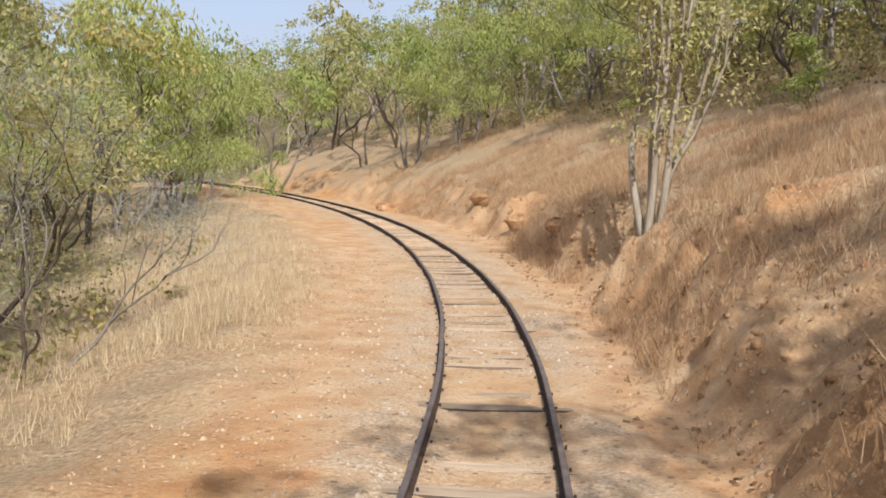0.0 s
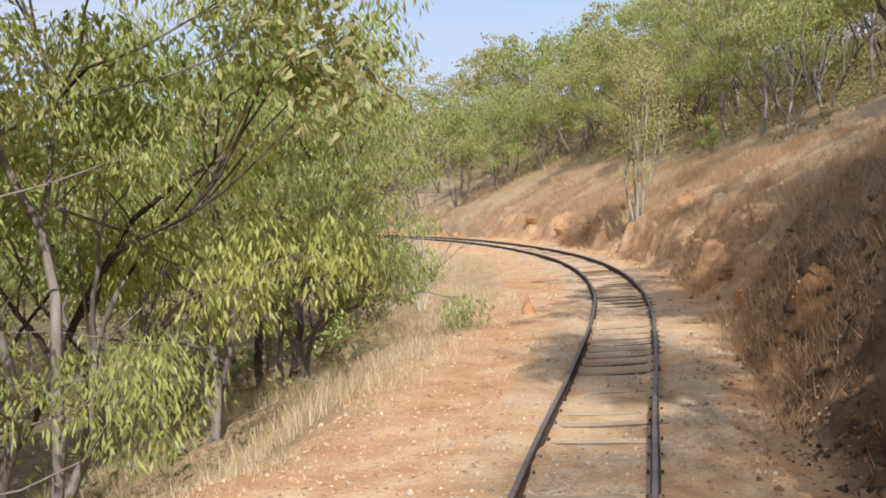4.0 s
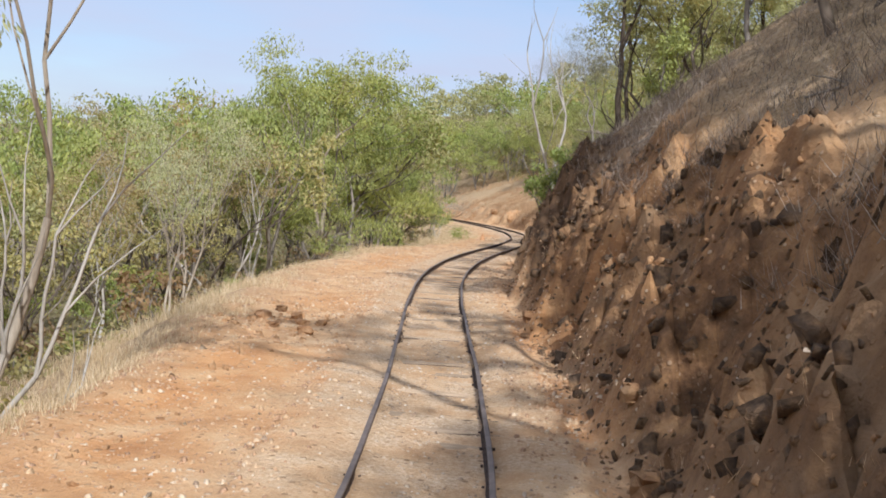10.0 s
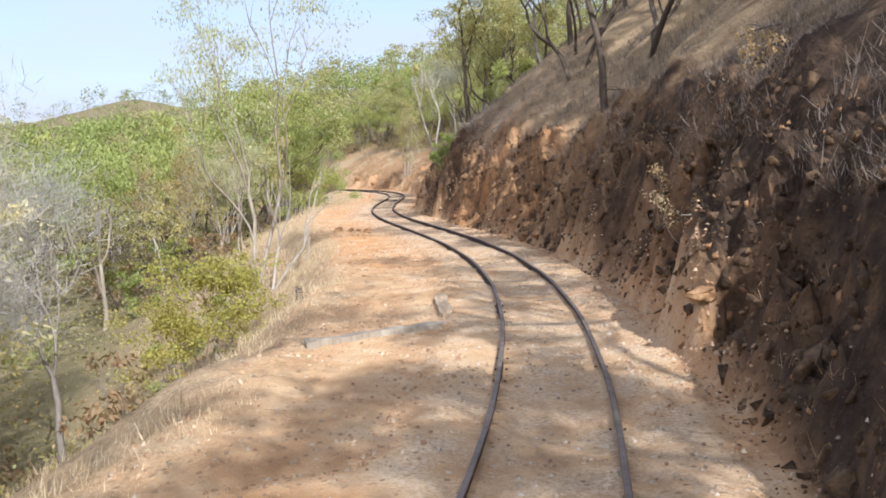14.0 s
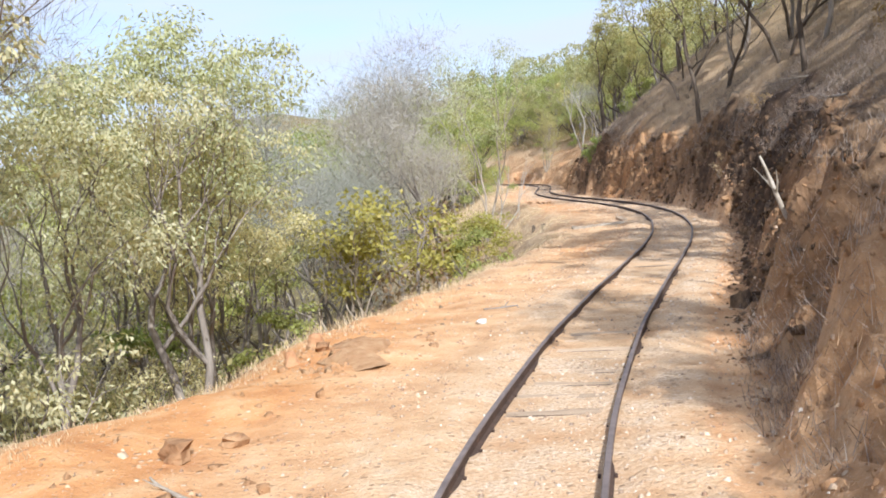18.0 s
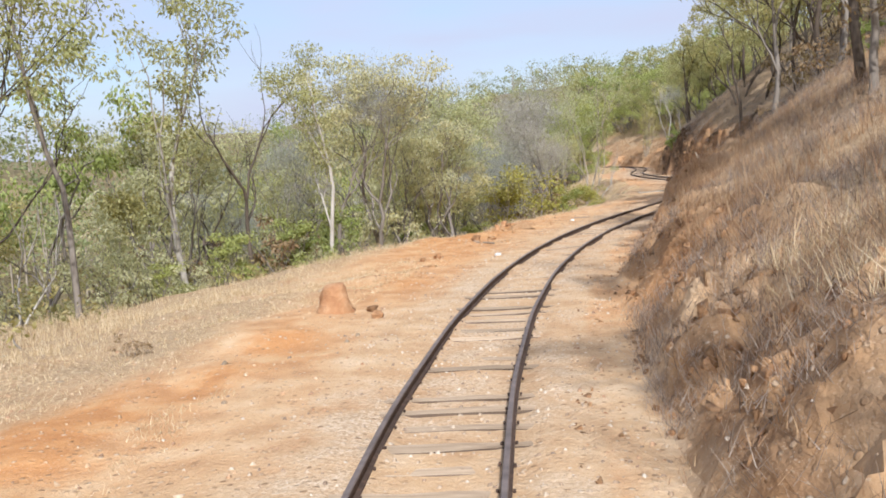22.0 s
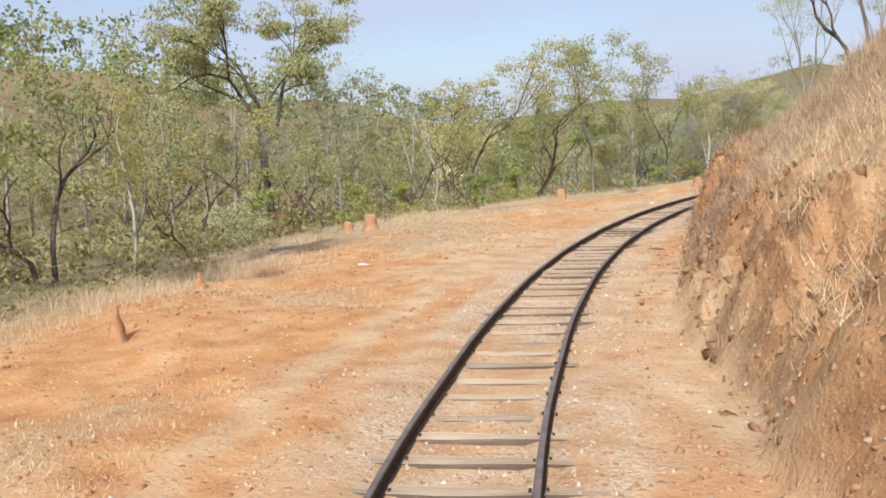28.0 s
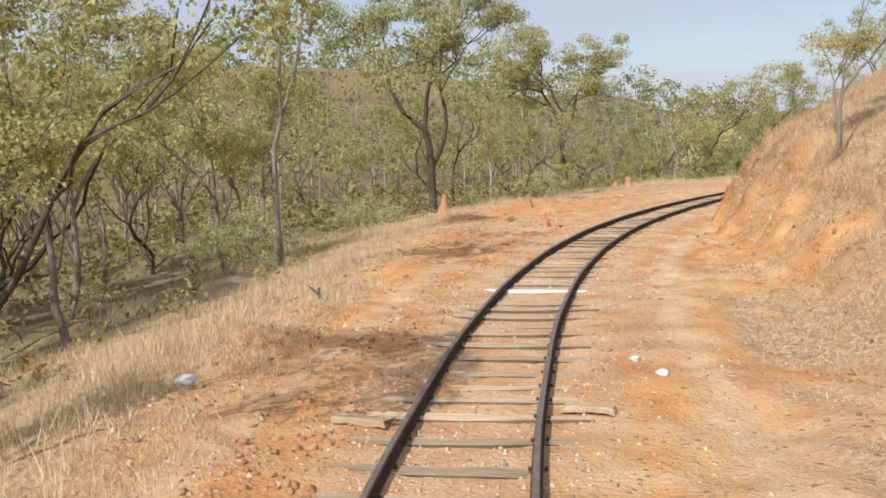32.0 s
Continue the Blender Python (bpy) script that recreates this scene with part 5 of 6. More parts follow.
    tufts("bench_grass", "short straw grass in patches on the bench", q[k], s[k], rng.uniform(0.04, 0.15, k.sum()), STRAW, 7, 1.0, 0.005)
    q, s = spread(1800, -190, 30, lambda q, u: -(key(BANK, 1, q) + key(BANK, 3, q) / key(BANK, 2, q) * u))
    tufts("cutting_grass", "sparse dry grass on the cut face", q, s, rng.uniform(0.08, 0.24, len(q)), STRAW_RED, 9, 0.6, 0.0035)


grass()


def pebbles(name, label, q, s, size, material, lift=0.3, squash=0.65):
    """Many small broken stones, each a jittered octahedron-like lump."""
    rng = np.random.default_rng(len(q) + 1)
    n = len(q)
    x, y, _ = line_at(q, s)
    z = land(q, s) + np.where(np.abs(s) < 1.5, -0.02, 0) + size * lift * squash
    ico = np.array([(0, 0, 1), (1, 0, 0.3), (0.3, 0.95, 0.3), (-0.8, 0.6, 0.3), (-0.8, -0.6, 0.3), (0.3, -0.95, 0.3), (0.6, 0.5, -0.8), (-0.7, 0, -0.8), (0.5, -0.6, -0.8)])
    tri = np.array([(0, 1, 2), (0, 2, 3), (0, 3, 4), (0, 4, 5), (0, 5, 1), (1, 6, 2), (2, 6, 3), (3, 6, 7), (3, 7, 4), (4, 7, 8), (4, 8, 5), (5, 8, 1), (1, 8, 6)])
    v = np.tile(ico, (n, 1, 1)) * (1 + rng.uniform(-0.35, 0.35, (n, 9, 1)))
    a = rng.uniform(0, 2 * math.pi, n)
    c, sn = np.cos(a)[:, None], np.sin(a)[:, None]
    v = np.stack([v[:, :, 0] * c - v[:, :, 1] * sn * 0.7, v[:, :, 0] * sn + v[:, :, 1] * c * 0.7, v[:, :, 2] * squash], 2)
    v = v * size[:, None, None] + np.stack([x, y, z], 1)[:, None, :]
    lp = (tri[None] + 9 * np.arange(n)[:, None, None]).ravel()
    return tagged(new(name, fast_mesh(name, v.reshape(-1, 3), lp, 3, material)), label, "stones", kind="stuff")


def shards(name, label, q, s, size, material, lean=0.5, deep=0.0):
    """Angular broken pieces of rock half buried in a face."""
    rng = np.random.default_rng(len(q) + 5)
    n = len(q)
    x, y, _ = line_at(q, s - deep * size)
    z = land(q, s)
    box = np.array([(a, b, c) for a in (-1, 1) for b in (-1, 1) for c in (-1, 1)], dtype=float)
    dims = np.stack([rng.uniform(0.6, 1.2, n), rng.uniform(0.35, 0.8, n), rng.uniform(0.15, 0.5, n)], 1)
    v = box[None] * dims[:, None, :] * (1 + rng.uniform(-0.45, 0.3, (n, 8, 3)))
    u1 = rng.normal(0, 1, (n, 3)) + np.array([0, 0, lean * 2])
    u1 /= np.linalg.norm(u1, axis=1)[:, None]
    u2 = np.cross(u1, rng.normal(0, 1, (n, 3)))
    u2 /= np.linalg.norm(u2, axis=1)[:, None]
    u3 = np.cross(u1, u2)
    v = v[:, :, :1] * u1[:, None] + v[:, :, 1:2] * u2[:, None] + v[:, :, 2:] * u3[:, None]
    v = v * size[:, None, None] + np.stack([x, y, z - 0.35 * size], 1)[:, None, :]
    quad = np.array([(0, 1, 3, 2), (4, 6, 7, 5), (0, 4, 5, 1), (2, 3, 7, 6), (0, 2, 6, 4), (1, 5, 7, 3)])
    lp = (quad[None] + 8 * np.arange(n)[:, None, None]).ravel()
    return tagged(new(name, fast_mesh(name, v.reshape(-1, 3), lp, 4, material)), label, "stones", kind="stuff")


def grit(name, label, q, s, size, material):
    """Small broken stones half sunk in the dust, seven faces each."""
    rng = np.random.default_rng(len(q) + 3)
    n = len(q)
    x, y, _ = line_at(q, s)
    z = land(q, s) + bed(q, s)
    a = rng.uniform(0, 2 * math.pi, n)[:, None] + np.array([0, 1.57, 3.14, 4.71]) + rng.uniform(-0.5, 0.5, (n, 4))
    r = rng.uniform(0.55, 1.25, (n, 4))
    v = np.stack([np.cos(a) * r, np.sin(a) * r, np.full((n, 4), -0.3)], 2)
    hgt = rng.uniform(0.3, 0.75, n)
    b = rng.uniform(0, 2 * math.pi, n)
    top = np.stack([np.stack([np.cos(b + k) * 0.42, np.sin(b + k) * 0.42, hgt * rng.uniform(0.7, 1.1, n)], 1) for k in (0.0, 2.1, 4.2)], 1)
    v = np.concatenate([v[:, :3], top], 1)
    ring = b[:, None] + np.array([0, 2.1, 4.2]) + rng.uniform(-0.4, 0.4, (n, 3))
    v[:, :3, 0], v[:, :3, 1] = np.cos(ring) * r[:, :3], np.sin(ring) * r[:, :3]
    v = v * size[:, None, None] + np.stack([x, y, z], 1)[:, None, :]
    tri = np.array([(3, 4, 5), (0, 1, 4), (0, 4, 3), (1, 2, 5), (1, 5, 4), (2, 0, 3), (2, 3, 5)])
    lp = (tri[None] + 6 * np.arange(n)[:, None, None]).ravel()
    return tagged(new(name, fast_mesh(name, v.reshape(-1, 3), lp, 3, material)), label, "stones", kind="stuff")


def stones():
    rng = np.random.default_rng(33)
    n = 56000
    q, s = rng.uniform(-186, 24, n), rng.normal(0, 1.0, n)
    k = (np.abs(np.abs(s) - 0.565) > 0.06) & (fbm(q * 0.8, s * 1.1, 64, 3) + rng.normal(0, 0.25, n) > -0.25)
    grit("ballast_gravel", "pale broken gravel strewn between and beside the rails", q[k], s[k], (0.011 + 0.03 * rng.uniform(0, 1, n) ** 2.2)[k], GRIT)
    n = 44000
    q = rng.uniform(-186, 24, n)
    u = rng.uniform(0, 1, n)
    s = np.where(rng.uniform(0, 1, n) < 0.72, 1.3 + u * (key(FALL, 1, q) - 1.0), -(1.2 + u * (key(BANK, 1, q) - 0.7)))
    k = (fbm(q * 0.7, s * 0.9, 65, 3) + rng.normal(0, 0.2, n) > -0.15) & ((np.abs(np.abs(s) - 2.18) > 0.22) | (q > -124))
    grit("shoulder_grit", "orange and pale stone chips on the dusty shoulder", q[k], s[k], (0.010 + 0.034 * rng.uniform(0, 1, n) ** 3)[k], GRIT_RED)
    n = 22000
    q = rng.uniform(-80, -8, n)
    u = rng.uniform(0, 1, n)
    s = np.where(rng.uniform(0, 1, n) < 0.55, 1.0 + u * 2.6, -(0.85 + u * (key(BANK, 1, q) - 0.5)))
    k = fbm(q * 0.6, s * 0.8, 66, 3) + rng.normal(0, 0.25, n) > -0.1
    grit("cutting_grit", "broken ochre stone chips along the cutting", q[k], s[k], (0.012 + 0.04 * rng.uniform(0, 1, n) ** 2.6)[k], GRIT_RED)
    q = np.concatenate([rng.normal(-41, 1.5, 420), rng.normal(-50, 3, 160), rng.normal(-93, 3, 160)])
    s = np.concatenate([rng.normal(2.7, 0.5, 420), rng.normal(2.9, 0.5, 160), rng.normal(3.2, 0.8, 160)])
    q, s = np.concatenate([q, rng.normal(-86.8, 0.9, 200)]), np.concatenate([s, rng.normal(3.2, 0.45, 200)])
    shards("shoulder_rubble", "angular orange rubble heaped on the shoulder", q, s, 0.02 + 0.08 * rng.uniform(0, 1, len(q)) ** 2.5, EARTH, 0)
    q = np.concatenate([rng.uniform(-88, -8, 1500), rng.uniform(-141, -122, 260), rng.uniform(-122, -100, 130)])
    s = -(key(BANK, 1, q) + rng.uniform(0.0, 1.0, len(q)) * key(BANK, 3, q) / key(BANK, 2, q))
    size = 0.06 + 0.2 * rng.uniform(0, 1, len(q)) ** 2.4
    # most blocks on this stretch carry the face's shade in their colour
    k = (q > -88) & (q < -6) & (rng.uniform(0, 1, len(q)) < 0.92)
    shards("sooty_face_blocks", "jointed rock blocks in the cutting with shade put into their colour", q[k], s[k], size[k], ROCK_SHADE, 0.7, 0.55)
    q2 = rng.uniform(-88, -6, 8500)
    s2 = -(key(BANK, 1, q2) - 0.15 + rng.uniform(0, 1.1, len(q2)) * key(BANK, 3, q2) / key(BANK, 2, q2))
    j = rng.uniform(0, 1, len(q2)) < 0.6
    bit = 0.012 + 0.038 * rng.uniform(0, 1, len(q2)) ** 2
    # three fifths of the debris is painted with shade, the rest plain ochre
    shards("sooty_debris", "small rock debris clinging to the cutting with shade put into its colour", q2[j], s2[j], bit[j], ROCK_SHADE, 0.3)
    shards("ochre_debris", "small ochre rock debris clinging to the shaded cutting", q2[~j], s2[~j], bit[~j], ROCK, 0.3)
    shards("face_blocks", "ochre jointed rock blocks in the cut face", q[~k], s[~k], size[~k] * 0.8, ROCK, 0.7, 0.5)
    q = np.concatenate([rng.uniform(-190, 30, 5600), rng.uniform(-30, 22, 1600)])
    s = -(key(BANK, 1, q) - 0.7 + rng.uniform(0, 1, len(q)) ** 1.5 * 2.4)
    shards("fallen_rubble", "orange rubble fallen at the foot of the cutting", q, s, 0.015 + 0.055 * rng.uniform(0, 1, len(q)) ** 3, ROCK, 0)
    q = np.concatenate([rng.uniform(-88, -4, 5600), rng.uniform(-144, -88, 2400), rng.uniform(-141, -120, 1500), rng.uniform(-4, 40, 900)])
    s = -(key(BANK, 1, q) + rng.uniform(0.0, 1.05, len(q)) * key(BANK, 3, q) / key(BANK, 2, q))
    size = (0.018 + 0.10 * rng.uniform(0, 1, len(q)) ** 3) * np.where(q < -100, 0.95, 1.0)
    # rocks on this stretch take the rock colour with shade mixed in
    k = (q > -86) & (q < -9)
    shards("sooty_face_rocks", "broken rock standing out of the cutting, coloured darker for its shade", q[k], s[k], size[k], ROCK_SHADE)
    shards("face_rocks", "broken ochre rock standing out of the cut face", q[~k], s[~k], size[~k], ROCK, 1.5, 0.4)
    q = rng.uniform(-182, -118, 13000)
    u = rng.uniform(0, 1, len(q))
    s = np.where(rng.uniform(0, 1, len(q)) < 0.68, 1.0 + u * (key(FALL, 1, q) - 0.8), -(1.0 + u * (key(BANK, 1, q) + 0.4)))
    k = (fbm(q * 0.7, s * 0.7, 63, 3) > -0.1) & (np.abs(np.abs(s) - 2.18) > 0.2)
    pebbles("earth_clods", "red earth clods scattered over the bare ground", q[k], s[k], (0.014 + 0.05 * rng.uniform(0, 1, len(q)) ** 3)[k], MOUND, 0.1, 0.6)
    q = np.concatenate([rng.uniform(-185, 20, 4600), rng.uniform(-128, -98, 2400), rng.uniform(-88, -34, 2600), rng.uniform(-30, 24, 2400)])
    s = 1.4 + rng.uniform(0, 1, len(q)) * (key(FALL, 1, q) - 1.2)
    q, s = q[::5], s[::5]
    shards("shoulder_stones", "scattered stones on the dusty shoulder", q, s, 0.012 + 0.05 * rng.uniform(0, 1, len(q)) ** 4, STONE, 0)


stones()


# ---- single things along the line ----
def lump(name, rings, material, seed, sides=12, rough=0.12):
    """A rounded upright body from (height, radius) rings, made uneven."""
    rnd = random.Random(seed)
    bm = bmesh.new()
    made = []
    off = Vector((0, 0, 0))
    for z, r in rings:
        off = off + Vector((rnd.uniform(-1, 1), rnd.uniform(-1, 1), 0)) * r * 0.12
        made.append([bm.verts.new((off.x + math.cos(2 * math.pi * k / sides) * r * (1 + rnd.uniform(-rough, rough) * 1.6),
                                   off.y + math.sin(2 * math.pi * k / sides) * r * (1 + rnd.uniform(-rough, rough) * 1.6), z + rnd.uniform(-rough, rough) * r * 0.6)) for k in range(sides)])
    for a, b in zip(made, made[1:]):
        for k in range(sides):
            bm.faces.new((a[k], a[(k + 1) % sides], b[(k + 1) % sides], b[k]))
    bm.faces.new(made[-1])
    for f in bm.faces:
        f.smooth = True
    me = bpy.data.meshes.new(name)
    bm.to_mesh(me)
    bm.free()
    me.materials.append(material)
    return me


def mound(q, s, height, width, pointed, seed, label):
    if pointed:
        rings = [(-0.15, width * 0.62), (0, width * 0.55), (height * 0.22, width * 0.46), (height * 0.42, width * 0.38), (height * 0.58, width * 0.27), (height * 0.68, width * 0.19), (height * 0.9, width * 0.14), (height, width * 0.05)]
    else:
        rings = [(-0.15, width * 0.75), (0, width * 0.62), (height * 0.3, width * 0.5), (height * 0.6, width * 0.42), (height * 0.85, width * 0.36), (height * 0.97, width * 0.26), (height, width * 0.1)]
    ob = tagged(new("termite_mound", lump("termite_mound", rings, MOUND, seed)), label, "termite mound")
    ob.matrix_world = place(q, s, None, seed * 40.0, 0.02)


for q, s, h, w, sharp, label in (
        (-3.2, 1.95, 0.42, 0.28, True, "pointed brown termite mound beside the track"),
        (-103.6, 2.8, 0.52, 0.55, False, "low blunt orange termite mound"),
        (-87.0, 3.8, 0.2, 0.2, False, "low rounded orange termite mound"),
        (-86.0, 3.9, 0.18, 0.24, False, "low rounded orange termite mound"),
        (-109.0, 7.3, 0.55, 0.45, False, "stout orange termite mound in dry grass"),
        (-124.0, 7.9, 0.55, 0.45, False, "stout orange termite mound in dry grass"),
        (-122.5, 9.4, 0.5, 0.38, False, "stout orange termite mound in dry grass"),
        (-140.5, 8.5, 0.85, 0.5, True, "pointed orange termite mound on bare earth"),
        (-139.5, 5.5, 0.55, 0.26, True, "pointed orange termite mound on bare earth"),
        (-146.8, 2.35, 0.45, 0.26, True, "small pointed termite mound beside the track"),
        (-134.0, 7.2, 0.35, 0.25, True, "small pointed termite mound on bare earth")):
    mound(q, s, h, w, sharp, int(-q), label)


def stone(name, q, s, size, material, seed, label, category="stone", flat=0.6, sink=0.25):
    rings = [(-0.45, 0.7), (-0.2, 0.95), (0.1, 1.0), (0.38, 0.8), (0.46, 0.5)]
    me = lump(name, [(z * size * flat, r * size * 0.5) for z, r in rings], material, seed, 7, 0.26)
    if material is ROCK:
        me.polygons.foreach_set("use_smooth", [False] * len(me.polygons))
    ob = tagged(new(name, me), label, category)
    ob.matrix_world = place(q, s, None, seed * 77.0, -size * flat * (0.5 - sink))


for q, s, size, label in ((-95.5, 1.4, 0.17, "rounded white stone on the dusty bench"), (-165.0, -1.75, 0.14, "small white stone beside the track"),
                          (-165.8, 3.1, 0.23, "white painted stone block at the shoulder"), (-164.3, -1.5, 0.12, "small white stone beside the track"),
                          (-84.5, 1.9, 0.15, "small pale stone on the dusty bench"), (-114.5, 1.45, 0.14, "small pale stone beside the track")):
    stone("white_stone", q, s, size, WHITE_STONE, int(-q), label)
rnd = random.Random(91)
for q, s, size in ((-41.0, 2.2, 0.24), (-41.6, 2.6, 0.2), (-40.6, 2.9, 0.26), (-66.8, -1.75, 0.3), (-96.0, 2.8, 0.2), (-96.3, 3.1, 0.15), (-86.5, 3.6, 0.22), (-86.9, 3.2, 0.16), (-40.2, 2.4, 0.22), (-40.9, 1.9, 0.2), (-42.0, 2.0, 0.25), (-39.5, 2.8, 0.22), (-103.7, 2.15, 0.2), (-104.3, 1.95, 0.18), (-90.5, 2.9, 0.25), (-91.0, 3.2, 0.3), (-39.8, -1.7, 0.28), (-40.6, -1.6, 0.2), (-49.5, -1.8, 0.3),
                   (-50.8, -1.9, 0.3), (-48.0, -1.9, 0.28), (-88.7, 6.0, 0.3), (-88.2, 6.6, 0.26), (-135.5, -2.2, 0.3), (-128.0, -2.3, 0.3), (-122.0, -2.4, 0.3),
                   (22.0, -3.0, 0.6), (27.0, -3.1, 0.7), (33.0, -3.2, 0.7), (45.5, -1.9, 0.7), (46.5, -2.3, 0.8), (3.5, -2.5, 0.4), (-2.0, -2.3, 0.45), (-6.0, -2.2, 0.4)):
    stone("rock", q, s, size, ROCK, int(-q * 3) + 200, "broken ochre rock beside the track" if abs(s) < 3.5 and s < 0 else "orange rock on the dusty shoulder", "rock", rnd.uniform(0.5, 0.9))


def shale():
    """Upright splintered slabs along the foot of the late cutting."""
    rnd = random.Random(17)
    kinds = []
    for k in range(5):
        bm = bmesh.new()
        bmesh.ops.create_cube(bm, size=1.0)
        for v in bm.verts:
            v.co.x *= 0.26 * (1 if v.co.z < 0 else rnd.uniform(0.3, 0.9))
            v.co.y *= 0.12 * (1 if v.co.z < 0 else rnd.uniform(0.3, 0.9))
            v.co.z = v.co.z * 0.95 + (rnd.uniform(-0.22, 0.1) if v.co.z > 0 else 0)
            v.co += Vector((rnd.uniform(-0.04, 0.04), rnd.uniform(-0.03, 0.03), 0))
        me = bpy.data.meshes.new("rock_slab")
        bm.to_mesh(me)
        bm.free()
        me.materials.append(ROCK_PALE)
        kinds.append(me)
    for i in range(130):
        q = rnd.choice((rnd.uniform(-138, -131), rnd.uniform(-129.5, -124), rnd.uniform(-122, -117)))
        u = rnd.random()
        s = -(float(key(BANK, 1, q)) + u * 0.95)
        ob = tagged(new("rock_slab", rnd.choice(kinds)), "splintered ochre rock slab standing in the cut face", "rock", "slabs in the cutting")
        ob.matrix_world = place(q, s, None, rnd.uniform(-25, 25), -0.05, rnd.uniform(0.15, 0.42), (rnd.uniform(-6, 22), rnd.uniform(-20, 20)))


shale()


def timber(name, q, s, turn, length, width, thick, material, seed, label, category, z=0.0, tilt=0.0):
    ob = tagged(new(name, block_mesh(name, length, width, thick, material, seed, min(0.03, thick * 0.2), 8)), label, category)
    ob.matrix_world = place(q, s, None, turn, -thick * 0.3 - z, 1.0, (0, tilt))


def log(q, s, turn, length, radius, bark, seed, label, sink=0.0, tilt=0.0):
    rnd = random.Random(seed)
    p, d, path = Vector((-length / 2, 0, 0)), Vector((1, 0, 0)), []
    n = 8
    for i in range(n + 1):
        path.append((p.copy(), radius * (1 - 0.6 * i / n) * rnd.uniform(0.85, 1.15)))
        d = (d + Vector((0, rnd.uniform(-0.14, 0.14), rnd.uniform(-0.05, 0.05)))).normalized()
        p = p + d * length / n
    knot = path[5][0]
    twig = [(knot, radius * 0.4), (knot + Vector((length * 0.1, length * 0.07, radius * 2)), radius * 0.3), (knot + Vector((length * 0.2, length * 0.1, radius * 3)), radius * 0.12)]
    v, lp = tubes([path, twig], 8)
    ob = tagged(new("fallen_log", fast_mesh("fallen_log", v, lp, 4, bark, True)), label, "log")
    ob.matrix_world = place(q, s, None, turn, -radius * 0.6 + sink, 1.0, (0, tilt))


timber("loose_sleeper", -62.0, 1.48, 4, 2.1, 0.24, 0.12, WOOD, 71, "weathered grey loose timber sleeper on the dusty shoulder", "sleeper")
timber("fallen_log", -64.5, 2.3, -54, 2.15, 0.22, 0.12, BARK_PALE, 79, "split weathered grey log half buried on the shoulder", "log", -0.03)
log(-83.0, -2.5, 80, 1.7, 0.05, BARK_PALE, 16, "leaning pale dead pole on the bank", -0.6, -72)
log(-113.5, 8.7, 10, 4.5, 0.10, BARK_WHITE, 6, "fallen pale dead branch in dry grass")
log(-138.5, 10.1, 4, 6.5, 0.09, BARK_WHITE, 7, "fallen white dead trunk in dry grass")
log(-124.5, 9.8, 6, 5.0, 0.08, BARK_WHITE, 8, "fallen white dead trunk in dry grass")
log(-104.0, 9.0, 20, 3.2, 0.06, BARK_GREY, 9, "fallen grey twig in dry grass")
log(-160.5, 3.3, 35, 1.2, 0.05, BARK_DARK, 10, "small dark branch lying on the shoulder")
log(-75.0, -2.6, 80, 1.6, 0.03, BARK_PALE, 12, "thin pale dead stick leaning on the bank", 0.0, -50)
log(-66.0, -4.4, 50, 2.2, 0.04, BARK_PALE, 13, "thin pale dead stick on the bank")
log(-38.0, -4.6, 60, 2.6, 0.06, BARK_PALE, 14, "pale fallen branch on the shaded bank", 0.0, 30)
log(-92.0, 2.7, 50, 1.1, 0.025, BARK_PALE, 15, "thin dry stick on the dusty bench")
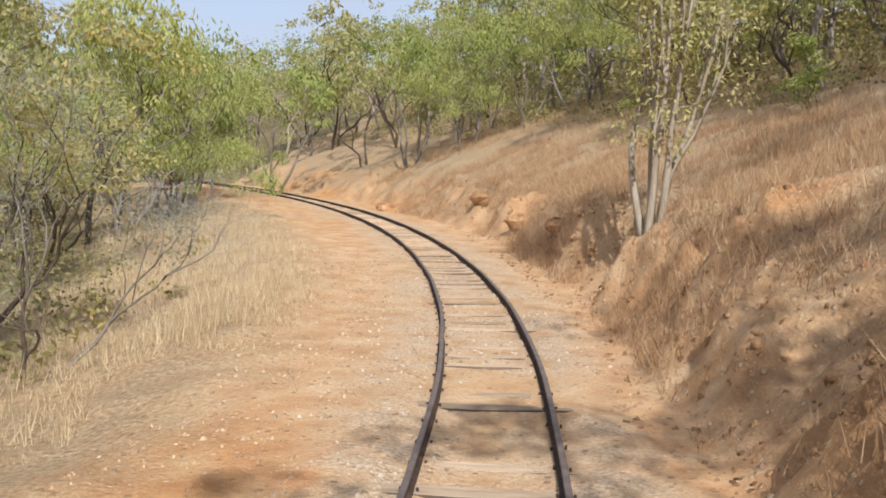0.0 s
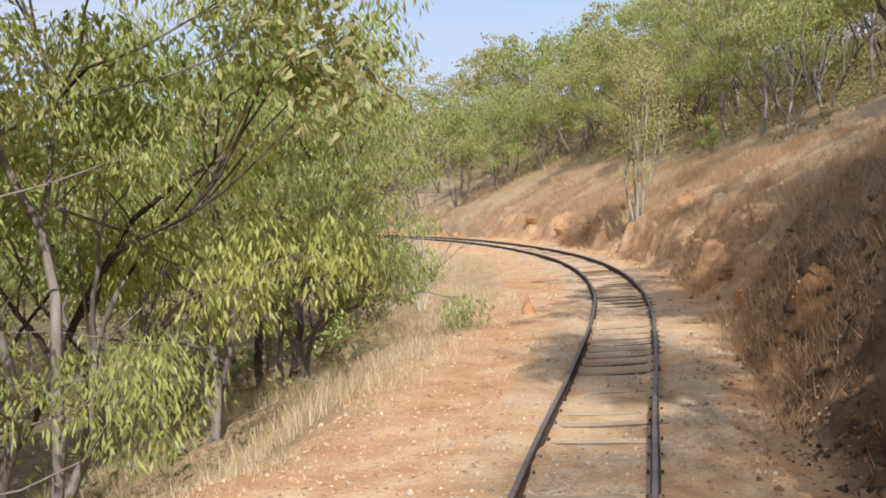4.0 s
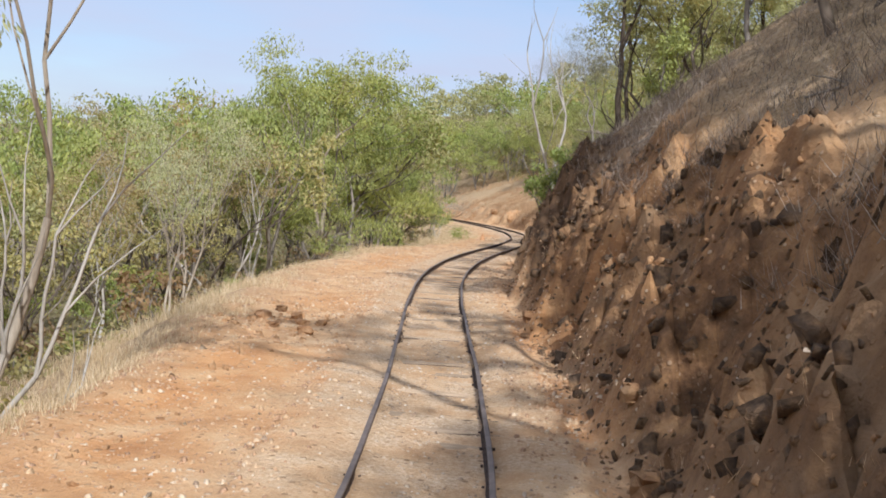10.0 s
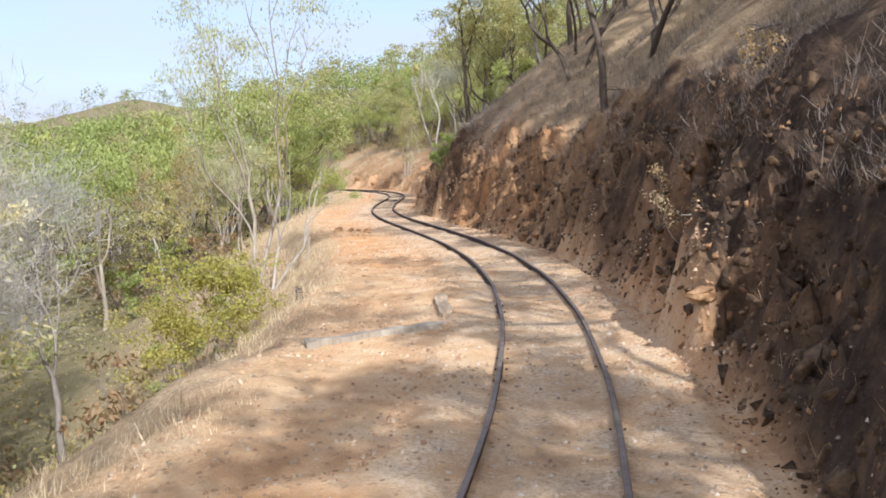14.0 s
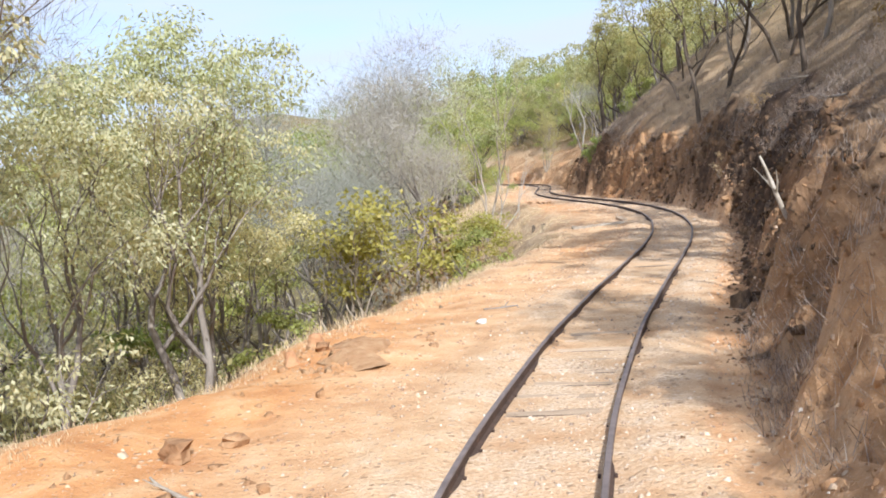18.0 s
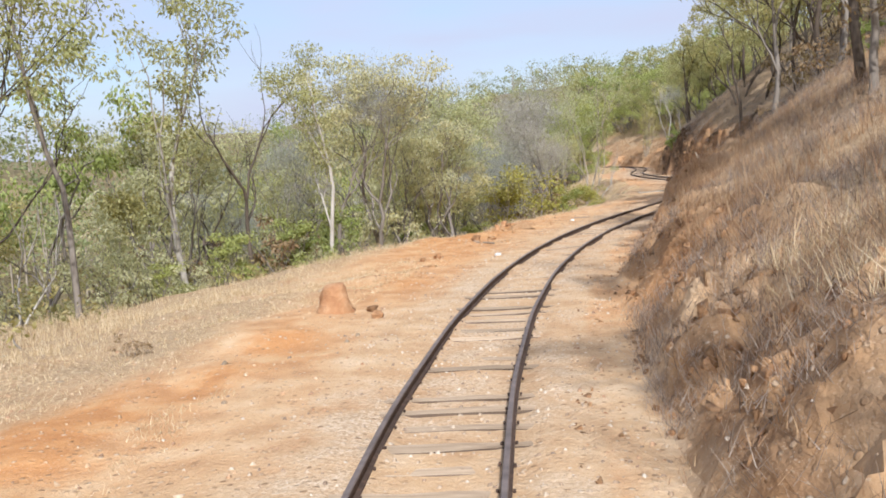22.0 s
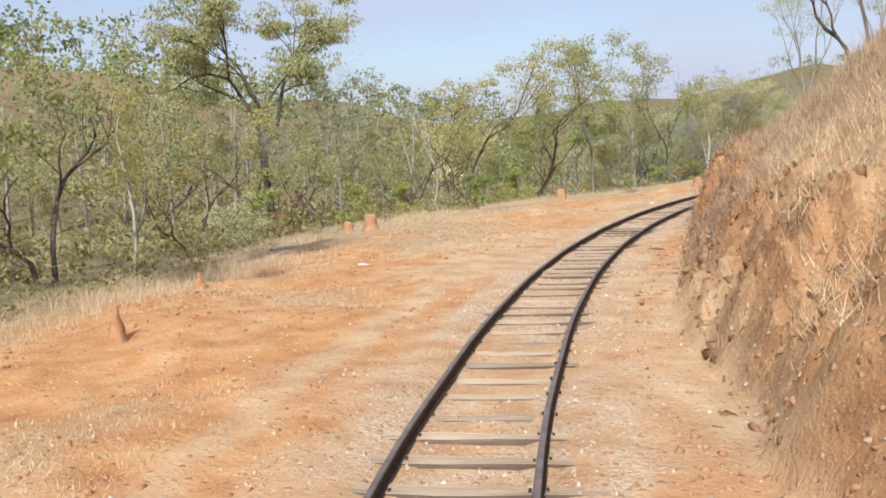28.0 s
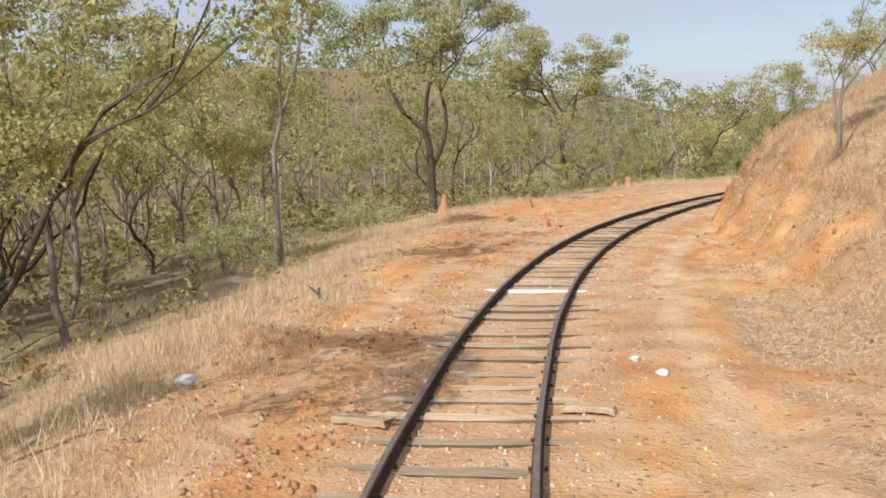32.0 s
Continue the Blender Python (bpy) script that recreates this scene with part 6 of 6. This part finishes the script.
for q, s, turn, length, r, bark, label in (
        (-83.0, 2.0, -40, 0.6, 0.025, BARK_GREY, "short grey twig on the dusty bench"), (-150.0, 2.3, 50, 0.9, 0.018, BARK_PALE, "thin pale curved stick on red earth"),
        (-147.5, 1.7, 20, 0.4, 0.03, BARK_DARK, "short dark stick on red earth"), (-115.5, 4.0, 30, 0.5, 0.03, BARK_DARK, "short dark stick on bare earth"),
        (-65.0, 1.5, 80, 0.9, 0.02, BARK_PALE, "thin pale stick on the dusty shoulder"), (-55.0, 0.1, 120, 0.8, 0.02, BARK_GREY, "thin grey stick between the rails"),
        (-129.5, -1.3, 60, 0.4, 0.025, BARK_DARK, "short dark stick beside the rail"), (-64.4, -2.3, 100, 1.3, 0.02, BARK_PALE, "thin pale stick lying against the bank"),
        (-70.0, -4.2, 40, 1.8, 0.03, BARK_GREY, "dead grey branch on the shaded bank"), (-60.0, -4.8, 20, 2.0, 0.035, BARK_GREY, "dead grey branch on the shaded bank"),
        (-54.0, -3.6, 75, 1.6, 0.03, BARK_DARK, "dead dark branch on the shaded bank"), (-46.5, -4.4, 30, 2.0, 0.035, BARK_GREY, "dead grey branch on the shaded bank"),
        (-33.0, -4.0, 60, 1.8, 0.03, BARK_PALE, "dead pale branch on the shaded bank"), (-27.0, -3.6, 25, 1.6, 0.03, BARK_PALE, "dead pale branch on the shaded bank"),
        (-76.0, -3.8, 15, 1.7, 0.03, BARK_GREY, "dead grey branch on the shaded bank"), (-97.0, -2.6, 40, 1.2, 0.02, BARK_PALE, "thin pale stick on the bank"),
        (-18.0, -3.4, 40, 1.6, 0.03, BARK_GREY, "dead grey branch on the shaded bank"), (-9.0, 4.6, 70, 1.5, 0.03, BARK_PALE, "pale dead branch in dry grass")):
    log(q, s, turn, length, r, bark, int(-q * 7), label, 0.01)
timber("plank_piece", -166.5, -0.98, 80, 0.45, 0.16, 0.05, WOOD, 73, "short grey plank piece beside the rail", "plank")
timber("plank_piece", -167.0, 0.98, 75, 0.5, 0.16, 0.05, WOOD, 74, "short grey plank piece beside the rail", "plank")
timber("plank_piece", -55.5, -1.05, 85, 0.55, 0.18, 0.06, WOOD, 75, "short grey plank piece beside the rail", "plank")
timber("white_board", -131.5, 4.7, 60, 0.42, 0.06, 0.03, WOOD_WHITE, 72, "short white board lying on the bare earth", "board")
stump = lump("tree_stump", [(-0.3, 0.28), (0, 0.24), (0.3, 0.2), (0.62, 0.19), (0.7, 0.1)], BARK_DARK, 4, 10, 0.2)
for q, s, k in ((-54.5, 4.6, 0.4), (-18.0, 5.0, 0.6), (-57.5, 4.3, 0.55)):
    ob = tagged(new("tree_stump", stump), "charred dark tree stump below the shoulder", "stump")
    ob.matrix_world = place(q, s, None, q * 30, 0.05, k)


def earth_heap(q, s, length, width, height, seed, label):
    rings = [(-0.25, 0.62), (0.0, 0.5), (0.35, 0.4), (0.7, 0.26), (0.95, 0.12), (1.0, 0.03)]
    me = lump("hummock", [(z * height, r) for z, r in rings], EARTH, seed, 16, 0.16)
    for v in me.vertices:
        v.co.x *= length
        v.co.y *= width
    ob = tagged(new("hummock", me), label, "hummock")
    ob.matrix_world = place(q, s, None, 15, 0.03)


earth_heap(-86.5, 3.0, 1.7, 1.0, 0.15, 3, "low hummock of loose orange earth")
